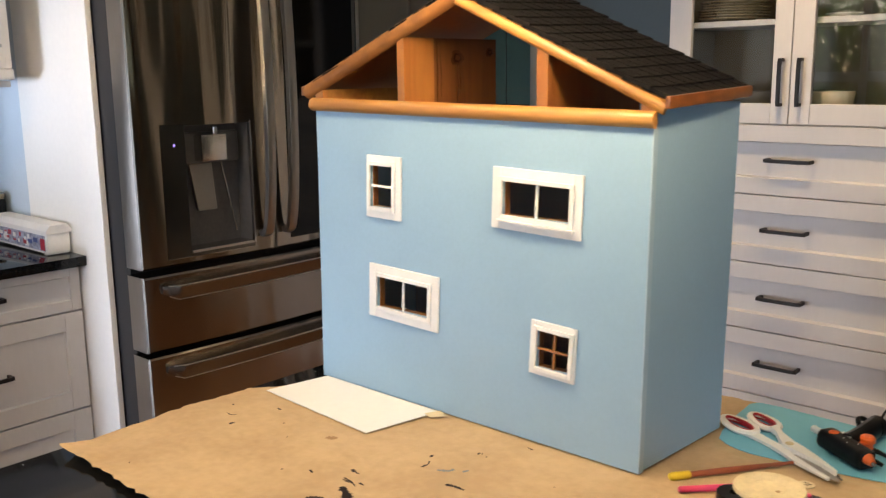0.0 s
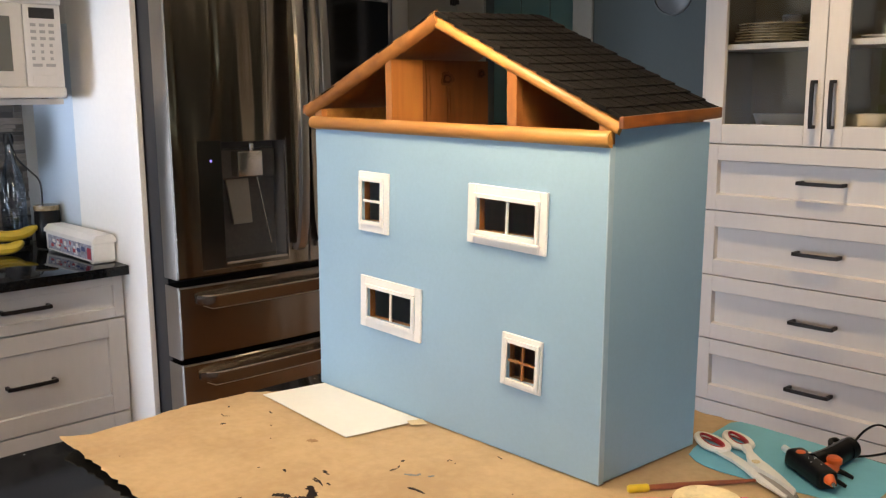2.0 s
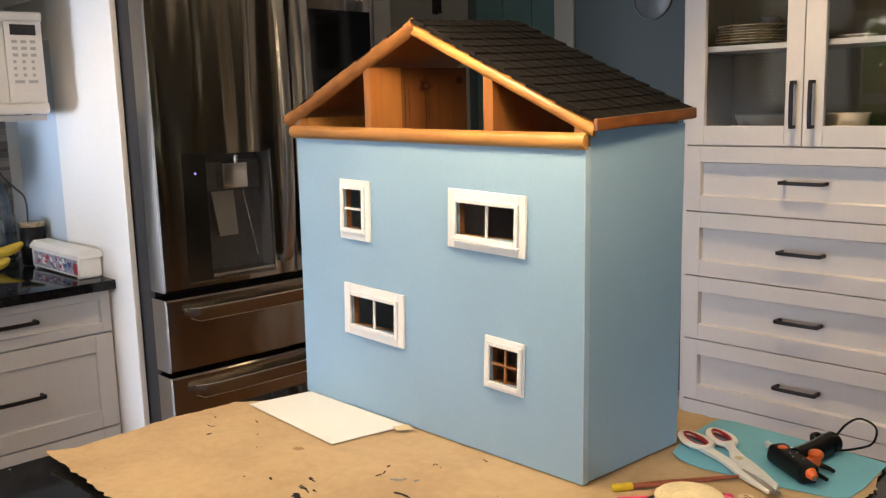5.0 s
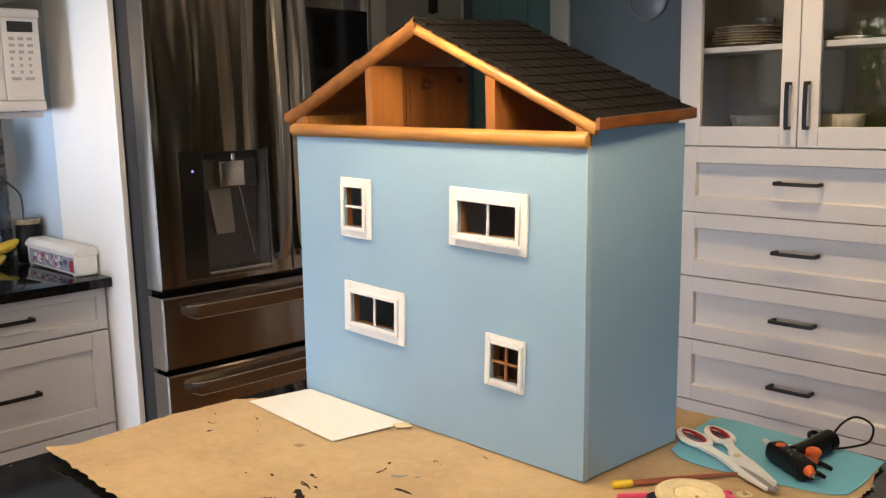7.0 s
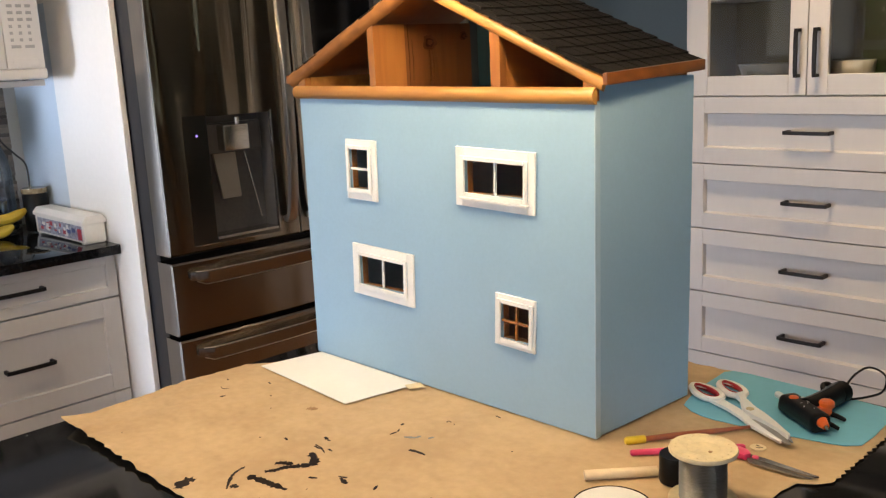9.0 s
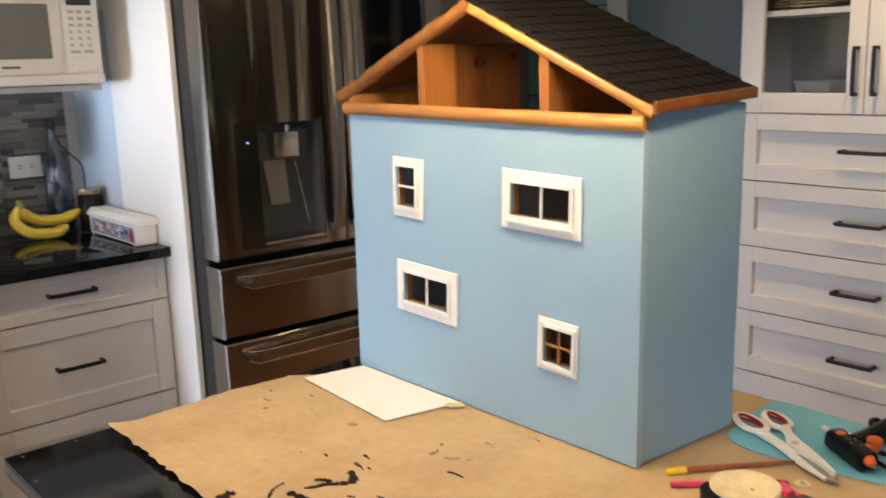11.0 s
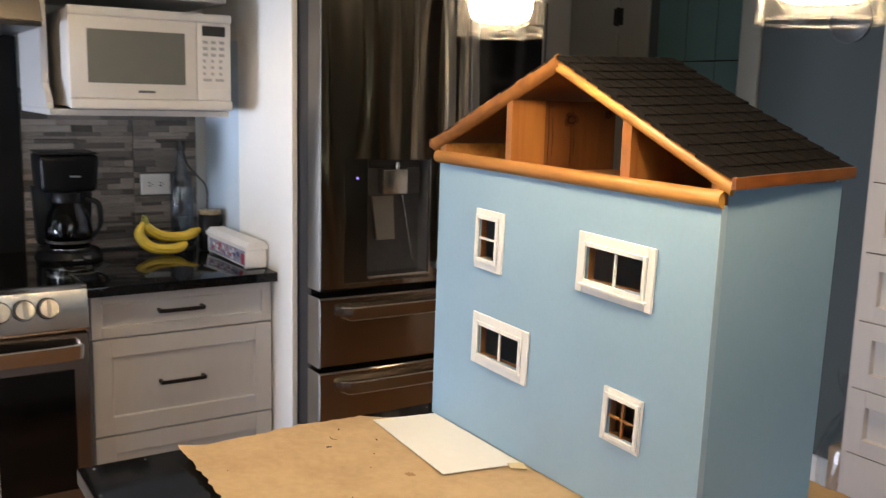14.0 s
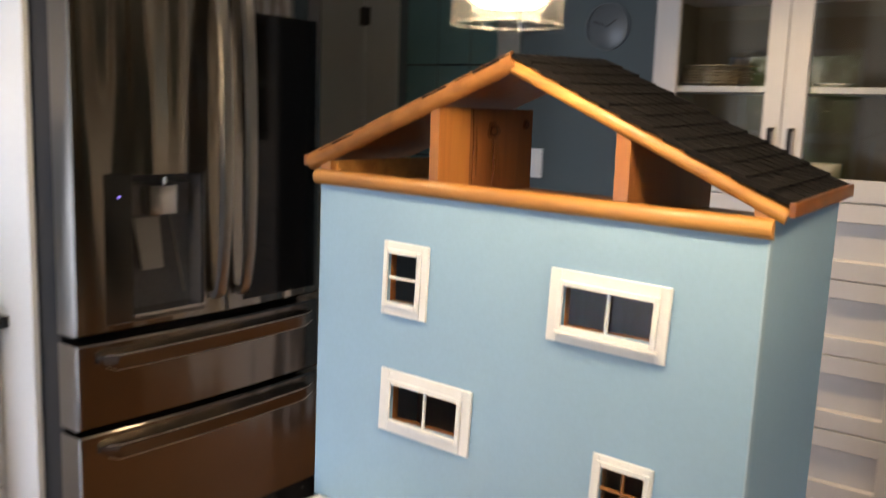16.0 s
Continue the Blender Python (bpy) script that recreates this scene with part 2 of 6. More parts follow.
BOTTLE_GLASS = glass_material("bottle_glass", (0.55, 0.62, 0.70), 0.03, 0.13)
CLEAR_PLASTIC = glass_material("clear_plastic", (0.9, 0.92, 0.93), 0.05, 0.06)
HOUSE_PANE = glass_material("house_pane", (0.80, 0.78, 0.75), 0.2, 0.015, 0.0, 0.3)
GLASS = glass_material("door_glass", (0.88, 0.90, 0.90), 0.0, 0.07)
SMOKE = glass_material("smoky_carafe_glass", (0.20, 0.21, 0.22), 0.04, 0.04)
RIM_GLASS = glass_material("lamp_glass_rim", (0.9, 0.89, 0.86), 0.1, 0.02, 0.022, 0.1)
LAMP_GLASS = glass_material("lamp_glass", (0.95, 0.94, 0.92), 0.0, 0.012, 0.006, 0.3)
GLOW = emitter("lamp_glow", (1.0, 0.76, 0.48), 17.5)
LENS = emitter("lamp_lens", (1.0, 0.80, 0.55), 9)
LED = emitter("violet_led", (0.35, 0.25, 1.0), 0.25)
WALL_BLUE = material("blue_grey_wall_paint", (0.064, 0.084, 0.088), 0.6, vary=0.04, scale=2, grain=120, bump=0.1)
WALL_TAUPE = material("taupe_wall_paint", (0.24, 0.195, 0.145), 0.6, vary=0.04, scale=2, grain=120, bump=0.1)
WALL_PALE = material("pale_wall_paint", (0.60, 0.60, 0.58), 0.6, vary=0.04, scale=2, grain=120, bump=0.1)
PANEL_COOL_SHADE = material("cool_shaded_panel_paint", (0.52, 0.60, 0.67), 0.55, vary=0.03, scale=2, grain=120, bump=0.08)
CEILING = material("ceiling_paint", (0.72, 0.71, 0.69), 0.7, vary=0.03, scale=2, grain=120, bump=0.12)
FLOOR_WOOD = material("oak_floor", (0.31, 0.16, 0.072), 0.35, vary=0.12, scale=3, grain=60, stretch=(1, 0.08, 1), second=(0.17, 0.085, 0.038), coat=0.2, island=0.2)
TEAL_DOOR = material("teal_door_paint", (0.098, 0.195, 0.205), 0.4, vary=0.06, scale=3, bump=0.05)
TRIM = material("door_casing_paint", (0.31, 0.315, 0.285), 0.42, vary=0.03, scale=5, bump=0.05)
TILE = material("grey_stone_strip", (0.25, 0.215, 0.185), 0.4, vary=0.15, scale=9, grain=90, stretch=(1, 0.3, 1), second=(0.13, 0.11, 0.094), island=0.75, bump=0.1)
GROUT = material("dark_grout", (0.10, 0.095, 0.09), 0.8, vary=0.1)
MICRO = material("white_microwave_shell", (0.60, 0.585, 0.57), 0.34, vary=0.02, scale=8, bump=0.03)
MICRO_WIN = material("grey_microwave_window", (0.135, 0.142, 0.135), 0.25, vary=0.03, scale=3, grain=20, bump=0.0)
KEY_GREY = material("grey_keys", (0.33, 0.33, 0.33), 0.5, vary=0.05)
BANANA = material("banana_skin", (0.64, 0.47, 0.045), 0.45, vary=0.08, scale=14, grain=60, second=(0.50, 0.36, 0.035), bump=0.1)
BANANA_TIP = material("banana_stem", (0.26, 0.27, 0.05), 0.6, vary=0.2, scale=40)
LABEL_BLUE = material("blue_print", (0.06, 0.10, 0.30), 0.45, vary=0.2, scale=60)
LABEL_RED = material("red_print", (0.50, 0.03, 0.06), 0.45, vary=0.15, scale=60)
LABEL_PALE = material("pale_print", (0.45, 0.48, 0.60), 0.45, vary=0.3, scale=70)
PORCELAIN = material("white_porcelain", (0.72, 0.70, 0.66), 0.2, vary=0.03, coat=0.3, bump=0.0)
FRIDGE_SIDE = material("dark_fridge_paint", (0.022, 0.023, 0.026), 0.4, vary=0.1, scale=20)
CREAM_CHINA = material("cream_china", (0.62, 0.56, 0.45), 0.25, vary=0.04, scale=12, coat=0.3, bump=0.0)
STONEWARE = material("grey_stoneware", (0.22, 0.21, 0.18), 0.3, vary=0.06, scale=14, coat=0.2)
PORCELAIN_GOLD = material("cream_porcelain", (0.42, 0.35, 0.22), 0.25, vary=0.1, scale=20, second=(0.16, 0.11, 0.05), coat=0.3, bump=0.0)
CLOTH = material("white_towel", (0.40, 0.37, 0.335), 0.9, vary=0.06, scale=14, grain=260, bump=0.6)
LEAF = material("garden_leaves", (0.12, 0.22, 0.035), 0.6, vary=0.3, scale=4, grain=30, second=(0.03, 0.075, 0.012), island=0.2)
LAWN = material("lawn", (0.15, 0.155, 0.08), 0.8, vary=0.2, scale=3, grain=60)
CLOCK = material("smoky_clock_glass", (0.100, 0.112, 0.118), 0.4, vary=0.05)
BAG = material("tan_packaging", (0.42, 0.29, 0.18), 0.6, vary=0.12, scale=9)
PURPLE = material("purple_print", (0.12, 0.015, 0.05), 0.5, vary=0.1)

# ---- builders ----


def thing(name, at, label, category, group="", kind=""):
    ob = new(name)
    ob.location = at
    ob.empty_display_size = 0.05
    tagged(ob, label, category, group, kind)
    return ob


def finish(ob, bm, mat, smooth=35):
    me = ob.data
    bmesh.ops.recalc_face_normals(bm, faces=bm.faces)
    bm.to_mesh(me)
    bm.free()
    if mat:
        me.materials.append(mat)
    if smooth:
        me.polygons.foreach_set("use_smooth", [True] * len(me.polygons))
        me.set_sharp_from_angle(angle=radians(smooth))
    return ob


def part(name, bm, mat, parent, label="", smooth=35):
    """One mesh, in world coordinates, as a part of a thing or of a part."""
    ob = new(name, bpy.data.meshes.new(name))
    finish(ob, bm, mat, smooth)
    ob.parent = parent
    if parent.type == "EMPTY":
        ob.matrix_parent_inverse = Matrix.Translation(parent.location).inverted()
    if label:
        ob["label"] = label
    return ob


def solid(name, bm, mat, label, category="", kind="", group="", smooth=35):
    ob = new(name, bpy.data.meshes.new(name))
    finish(ob, bm, mat, smooth)
    return tagged(ob, label, category, group, kind)


def piece(name, mesh, m, parent):
    ob = new(name, mesh)
    ob.parent = parent
    if parent.type == "EMPTY":
        ob.matrix_parent_inverse = Matrix.Translation(parent.location).inverted()
    ob.matrix_basis = m
    return ob


def mesh_of(name, bm, mat, smooth=35):
    me = bpy.data.meshes.new(name)
    bmesh.ops.recalc_face_normals(bm, faces=bm.faces)
    bm.to_mesh(me)
    bm.free()
    me.materials.append(mat)
    if smooth:
        me.polygons.foreach_set("use_smooth", [True] * len(me.polygons))
        me.set_sharp_from_angle(angle=radians(smooth))
    return me


def BM():
    return bmesh.new()


def box(bm, x0, x1, y0, y1, z0, z1, bevel=0.0, seg=1, m=None):
    vs = [bm.verts.new((x, y, z)) for x in (x0, x1) for y in (y0, y1) for z in (z0, z1)]
    fs = [bm.faces.new([vs[i] for i in q]) for q in ((0, 1, 3, 2), (4, 6, 7, 5), (0, 4, 5, 1), (2, 3, 7, 6), (0, 2, 6, 4), (1, 5, 7, 3))]
    if m is not None:
        for v in vs:
            v.co = m @ v.co
    if bevel:
        es = list({e for f in fs for e in f.edges})
        bmesh.ops.bevel(bm, geom=es, offset=bevel, segments=seg, affect="EDGES", profile=0.6)
    return bm


def cbox(*a, **k):
    return box(BM(), *a, **k)


def ring(bm, centre, axis, r, seg, ry=None, up=None):
    a = Vector(axis).normalized()
    u = (Vector(up) if up else (Vector((0, 0, 1)) if abs(a.z) < 0.9 else Vector((1, 0, 0))))
    u = (u - a * u.dot(a)).normalized()
    w = a.cross(u)
    ry = r if ry is None else ry
    return [bm.verts.new(Vector(centre) + u * (math.cos(t) * r) + w * (math.sin(t) * ry)) for t in (2 * math.pi * i / seg for i in range(seg))]


def bridge(bm, a, b):
    n = len(a)
    for i in range(n):
        bm.faces.new((a[i], a[(i + 1) % n], b[(i + 1) % n], b[i]))


def cyl(bm, p0, p1, r0, r1=None, seg=20, caps=True):
    r1 = r0 if r1 is None else r1
    ax = Vector(p1) - Vector(p0)
    a, b = ring(bm, p0, ax, r0, seg), ring(bm, p1, ax, r1, seg)
    bridge(bm, a, b)
    if caps:
        bm.faces.new(a[::-1])
        bm.faces.new(b)
    return bm


def tube(bm, pts, r, seg=8, ry=None, up=None, closed=False):
    pts = [Vector(p) for p in pts]
    rs = r if isinstance(r, (list, tuple)) else [r] * len(pts)
    rings = []
    for i, p in enumerate(pts):
        d = pts[min(i + 1, len(pts) - 1)] - pts[max(i - 1, 0)]
        if closed:
            d = pts[(i + 1) % len(pts)] - pts[i - 1]
        rings.append(ring(bm, p, d, rs[i], seg, None if ry is None else ry * rs[i] / max(rs), up or (0.123, 0.456, 0.88)))
    for a, b in zip(rings, rings[1:]):
        bridge(bm, a, b)
    if closed:
        bridge(bm, rings[-1], rings[0])
    else:
        bm.faces.new(rings[0][::-1])
        bm.faces.new(rings[-1])
    return bm


def lathe(bm, profile, centre, seg=32, m=None):
    """Profile of (radius, height) turned round the vertical through centre."""
    rings = []
    for r, h in profile:
        if r < 1e-5:
            rings.append([bm.verts.new((centre[0], centre[1], centre[2] + h))])
        else:
            rings.append([bm.verts.new((centre[0] + r * math.cos(t), centre[1] + r * math.sin(t), centre[2] + h)) for t in (2 * math.pi * i / seg for i in range(seg))])
    for a, b in zip(rings, rings[1:]):
        if len(a) == 1 and len(b) == 1:
            continue
        for i in range(seg):
            j = (i + 1) % seg
            if len(a) == 1:
                bm.faces.new((a[0], b[j], b[i]))
            elif len(b) == 1:
                bm.faces.new((a[i], a[j], b[0]))
            else:
                bm.faces.new((a[i], a[j], b[j], b[i]))
    if m is not None:
        for v in bm.verts:
            v.co = m @ v.co
    return bm


def prism(bm, poly, z0, z1, m=None):
    """A polygon of (x, y) drawn out from z0 to z1."""
    lo = [bm.verts.new((x, y, z0)) for x, y in poly]
    hi = [bm.verts.new((x, y, z1)) for x, y in poly]
    bm.faces.new(lo[::-1])
    bm.faces.new(hi)
    bridge(bm, lo, hi)
    if m is not None:
        for v in lo + hi:
            v.co = m @ v.co
    return bm


def curve_points(pts, n=8):
    """A smooth line through the points."""
    pts = [Vector(p) for p in pts]
    out = []
    for i in range(len(pts) - 1):
        p0, p1, p2, p3 = pts[max(i - 1, 0)], pts[i], pts[i + 1], pts[min(i + 2, len(pts) - 1)]
        for k in range(n):
            t = k / n
            out.append(0.5 * ((2 * p1) + (p2 - p0) * t + (2 * p0 - 5 * p1 + 4 * p2 - p3) * t * t + (3 * p1 - p0 - 3 * p2 + p3) * t ** 3))
    return out + [pts[-1]]


# plane frames: local x along the front, local y up, local z out of the front
FACE_X = Matrix(((0, 0, 1, 0), (1, 0, 0, 0), (0, 1, 0, 0), (0, 0, 0, 1)))      # a front that looks to +x; along = +y
FACE_NY = Matrix(((1, 0, 0, 0), (0, 0, -1, 0), (0, 1, 0, 0), (0, 0, 0, 1)))    # a front that looks to -y; along = +x


def shaker(name, u0, u1, v0, v1, rail, recess, thick, m, slope, mat, parent):
    """A framed front: a sunk panel with two stiles and two rails; out of its plane is local +z, its face at 0."""
    bm = BM()
    loops = []
    for inset, depth in ((rail - 0.004, -thick + 0.001), (rail - 0.004, -0.0025), (rail + 0.0002, -0.0025), (rail + slope, -recess)):
        loops.append([bm.verts.new(m @ Vector((u, v, depth))) for u, v in ((u0 + inset, v0 + inset), (u1 - inset, v0 + inset), (u1 - inset, v1 - inset), (u0 + inset, v1 - inset))])
    for p, q in zip(loops, loops[1:]):
        bridge(bm, p, q)
    bm.faces.new(loops[-1])
    bm.faces.new(loops[0][::-1])
    panel = part(name, bm, mat, parent)
    for a0, a1 in ((u0, u0 + rail), (u1 - rail, u1)):
        part("stile", box(BM(), a0, a1, v0, v1, -thick, 0, 0.0014, 1, m), mat, panel)
    for b0, b1 in ((v0, v0 + rail), (v1 - rail, v1)):
        part("rail", box(BM(), u0 + rail + 0.0001, u1 - rail - 0.0001, b0, b1, -thick, -0.0002, 0.0011, 1, m), mat, panel)
    return panel


def pull(bm, u0, u1, v, off, m, vertical=False, foot=0.0):
    """A black bar pull with two bent feet; off: how far its bar stands off."""
    def put(a0, a1, b0, b1, c0, c1):
        if vertical:
            a0, a1, b0, b1 = b0, b1, a0, a1
        box(bm, a0, a1, b0, b1, c0, c1, 0.0012, 1, m)
    h = 0.0062
    mid, half = (u0 + u1) / 2, (u1 - u0) / 2
    put(u0, u0 + 0.011, v - h, v + h, -foot, off * 0.84)
    put(u1 - 0.011, u1, v - h, v + h, -foot, off * 0.84)
    n = 12
    rows = []
    for i in range(n + 1):
        k = -1 + 2 * i / n
        top = off * (1 - 0.14 * abs(k) ** 5)
        rows.append([bm.verts.new(m @ Vector(((v + e, mid + k * half, c) if vertical else (mid + k * half, v + e, c)))) for e, c in ((-h, top - 0.008), (h, top - 0.008), (h, top - 0.001), (h - 0.001, top), (-h + 0.001, top), (-h, top - 0.001))])
    for p, q in zip(rows, rows[1:]):
        bridge(bm, p, q)
    bm.faces.new(rows[0][::-1])
    bm.faces.new(rows[-1])
    return bm


# ---- structure ----
XW, YB, XR, YN = -3.60, 3.42, 2.9, -2.6
T = 0.12
bm = cbox(XW - T, XR + T, YN - T, YB + T, FLOOR - 0.1, FLOOR - 0.008)
floor_ob = solid("floor", bm, FLOOR_WOOD, "brown oak plank floor", kind="structure")
bm = cbox(XW - T, XR + T, YN - T, YB + T, CEIL, CEIL + 0.1)
solid("ceiling", bm, CEILING, "off-white painted ceiling", kind="structure")
solid("wall_west", cbox(XW - T, XW, YN, YB, FLOOR, CEIL), WALL_PALE, "pale painted kitchen wall", kind="structure")
# the unseen east wall: a garden window, narrow sidelights on each side of a door
# added: the window for fill, the slits and door for the fridge's reflection
SIDE_HOLES = [(-0.6, 0.9, 0.85, 2.15), (1.93, 2.00, 0.1, 2.05), (2.88, 2.94, 0.1, 2.05)]
bm = BM()
y = YN
for y0, y1, z0, z1 in SIDE_HOLES:
    box(bm, XR, XR + T, y, y0, FLOOR, CEIL)
    box(bm, XR, XR + T, y0, y1, FLOOR, z0)
    box(bm, XR, XR + T, y0, y1, z1, CEIL)
    y = y1
box(bm, XR, XR + T, y, YB, FLOOR, CEIL)
solid("wall_east", bm, WALL_TAUPE, "taupe painted wall", kind="structure")
sw3 = thing("window_3", (XR, 0.15, 0.85), "white-framed garden window out of view, placed to let light in", "window", kind="structure")
bm = BM()
for y0, y1 in ((-0.6, -0.54), (0.12, 0.18), (0.84, 0.9)):
    box(bm, XR + 0.04, XR + 0.09, y0, y1, 0.85, 2.15, 0.004)
for z0, z1 in ((0.85, 0.91), (2.09, 2.15)):
    box(bm, XR + 0.042, XR + 0.088, -0.539, 0.839, z0, z1, 0.004)
part("window_frame", bm, WHITE_TRIM, sw3)
solid("door_3", cbox(XR - 0.03, XR - 0.001, 2.02, 2.86, FLOOR + 0.01, 2.05, 0.004), TRIM, "grey-white door, added for its reflection in the fridge", kind="structure")
# the far wall with a doorway
DX0, DX1, DTOP = -3.04, -2.49, 2.05
bm = BM()
box(bm, XW - T, DX0, YB, YB + T, FLOOR, CEIL)
box(bm, DX1, XR + T, YB, YB + T, FLOOR, CEIL)
box(bm, DX0, DX1, YB, YB + T, DTOP, CEIL)
solid("wall_north", bm, WALL_BLUE, "blue-grey painted wall", kind="structure")
# the near wall; low glazing and second window are added to light the room
WZ1 = 2.15
WINDOWS = [(-3.3, -2.2, 0.03), (-1.75, -0.25, 0.85)]     # a garden door glazed low for its lamp, and an added window
bm = BM()
edges = [XW - T, WINDOWS[0][0], WINDOWS[0][1], WINDOWS[1][0], WINDOWS[1][1], XR + T]
for i in (0, 2, 4):
    box(bm, edges[i], edges[i + 1], YN - T, YN, FLOOR, CEIL)
for i in (1, 3):
    box(bm, edges[i], edges[i + 1], YN - T, YN, FLOOR, WINDOWS[i // 2][2])
    box(bm, edges[i], edges[i + 1], YN - T, YN, WZ1, CEIL)
solid("wall_south", bm, WALL_TAUPE, "taupe painted wall", kind="structure")
for k, (WX0, WX1, WZ0) in enumerate(WINDOWS):
    win = thing("window_%d" % (k + 1), ((WX0 + WX1) / 2, YN, WZ0), "white-framed garden window out of view, placed to let light in", "window", kind="structure")
    bm = BM()
    for x0, x1 in ((WX0, WX0 + 0.06), ((WX0 + WX1) / 2 - 0.03, (WX0 + WX1) / 2 + 0.03), (WX1 - 0.06, WX1)):
        box(bm, x0, x1, YN - 0.09, YN - 0.04, WZ0, WZ1, 0.004)
    for z0, z1 in ((WZ0, WZ0 + 0.06), (WZ1 - 0.06, WZ1), *(((1.31, 1.40),) if k == 0 else ())):
        box(bm, WX0 + 0.061, WX1 - 0.061, YN - 0.088, YN - 0.042, z0, z1, 0.004)
    part("window_frame", bm, WHITE_TRIM, win)
# casing, skirting
bm = BM()
box(bm, DX1, DX1 + 0.105, YB - 0.022, YB - 0.001, FLOOR, DTOP + 0.1, 0.004)
box(bm, DX0 - 0.19, DX0, YB - 0.022, YB - 0.001, FLOOR, DTOP + 0.1, 0.004)
box(bm, DX0 + 0.001, DX1 - 0.001, YB - 0.022, YB - 0.001, DTOP, DTOP + 0.1, 0.004)
solid("trim", bm, TRIM, "off-white door casing", kind="structure")
bm = BM()
box(bm, DX1 + 0.107, XR, YB - 0.016, YB - 0.001, FLOOR, FLOOR + 0.13, 0.004)
solid("baseboard", bm, WHITE_TRIM, "white painted baseboard along the blue wall", kind="structure")
bm = cbox(-3.595, DX0 - 0.195, YB - 0.03, YB - 0.001, FLOOR + 0.01, 2.06, 0.004)
pd = solid("door_2", bm, TRIM, "off-white pantry door with dark hinges", kind="structure")
for hz in (1.92, 0.25):
    bm = BM()
    cyl(bm, (DX0 - 0.193, YB - 0.035, hz - 0.045), (DX0 - 0.193, YB - 0.035, hz + 0.045), 0.009, seg=10)
    box(bm, DX0 - 0.222, DX0 - 0.165, YB - 0.036, YB - 0.024, hz - 0.04, hz + 0.04, 0.001)
    part("hinge", bm, BLACK_METAL, pd, "dark metal hinge")
td = thing("door_1", ((DX0 + DX1) / 2, YB + 0.06, FLOOR), "teal panelled door with dark joints", "door", kind="structure")
bm = cbox(DX0 + 0.004, DX1 - 0.004, YB + 0.05, YB + 0.08, FLOOR + 0.006, DTOP - 0.004)
part("door_core", bm, DARK, td)
cols = [DX0 + 0.006 + i * (DX1 - DX0 - 0.012) / 3 for i in range(4)]
rows_z = [FLOOR + 0.01, 0.45, 0.87, 1.29, 1.70, DTOP - 0.006]
for i in range(3):
    for j in range(5):
        bm = cbox(cols[i] + 0.0035, cols[i + 1] - 0.0035, YB + 0.042, YB + 0.0495, rows_z[j] + 0.0035, rows_z[j + 1] - 0.0035, 0.002)
        part("panel", bm, TEAL_DOOR, td)
# garden outside the window
solid("ground", cbox(-60, 60, -80, 60, FLOOR - 0.55, FLOOR - 0.5), LAWN, "green lawn behind the house", kind="structure")
rnd = random.Random(5)
for k, (bx, by, bs) in enumerate(((-4.6, -6.6, 1.5), (-2.7, -7.4, 1.7), (-0.9, -6.4, 1.3), (-6.3, -8.0, 1.9), (-4.0, -10.5, 2.6), (-0.8, -11.0, 2.8), (1.6, -9.0, 2.2), (-8.5, -11.5, 2.8))):
    sh = thing("shrub", (bx, by, FLOOR - 0.5), "leafy green garden shrub on the lawn", "shrub", "garden shrubs")
    bm = BM()
    for q in range(7):
        a = q * 0.9
        tip = (bx + math.cos(a) * 0.5 * bs * 0.6, by + math.sin(a) * 0.3 * bs, FLOOR - 0.5 + bs * (1.0 + 0.1 * (q % 3)))
        tube(bm, curve_points([(bx, by, FLOOR - 0.5), ((bx + tip[0]) / 2 + 0.05, (by + tip[1]) / 2, FLOOR + bs * 0.35), tip], 3), [0.03 - 0.003 * i for i in range(7)], 5)
    part("stem", bm, BANANA_TIP, sh)
    verts, faces = [], []
    for q in range(5200):
        d = Vector((rnd.gauss(0, 1), rnd.gauss(0, 1), rnd.gauss(0, 1))).normalized() * (rnd.random() ** 0.4) * bs
        c = Vector((bx, by, FLOOR - 0.4 + bs * 0.95)) + Vector((d.x * 0.8, d.y * 0.6, d.z * 0.95))
        u = Vector((rnd.gauss(0, 1), rnd.gauss(0, 1), rnd.gauss(0, 1))).normalized() * 0.07
        w = u.orthogonal().normalized() * 0.03
        i0 = len(verts)
        verts += [c - u, c + w, c + u, c - w]
        faces.append((i0, i0 + 1, i0 + 2, i0 + 3))
    me = bpy.data.meshes.new("crown")
    me.from_pydata(verts, [], faces)
    me.materials.append(LEAF)
    piece("crown", me, Matrix(), sh)

# ---- the island ----
ISL = 0.876
IX0, IX1, IY0, IY1 = -1.358, 0.75, 0.455, 1.514
isl = thing("kitchen_island", ((IX0 + IX1) / 2, 1.0, FLOOR), "white kitchen island under a black worktop", "kitchen island")
part("body", cbox(IX0 + 0.04, IX1 - 0.04, IY0 + 0.20, IY1 - 0.04, FLOOR + 0.09, ISL - 0.032, 0.003), CABINET, isl)
part("toe_kick", cbox(IX0 + 0.09, IX1 - 0.09, IY0 + 0.3, IY1 - 0.09, FLOOR, FLOOR + 0.089), DARK, isl)
solid("island_worktop", cbox(IX0, IX1, IY0, IY1, ISL - 0.03, ISL, 0.004, 2), GRANITE, "polished black granite worktop of the island", "worktop")

# the kraft paper: one sheet, slightly buckled, torn along its edges
rnd = random.Random(11)
outline = [(-1.345, 0.622), (-1.352, 0.80), (-1.352, 0.985), (-1.318, 1.02), (-1.30, 1.06), (-1.25, 1.22), (-1.235, 1.505), (-0.75, 1.509), (-0.45, 1.507), (-0.325, 1.49)]
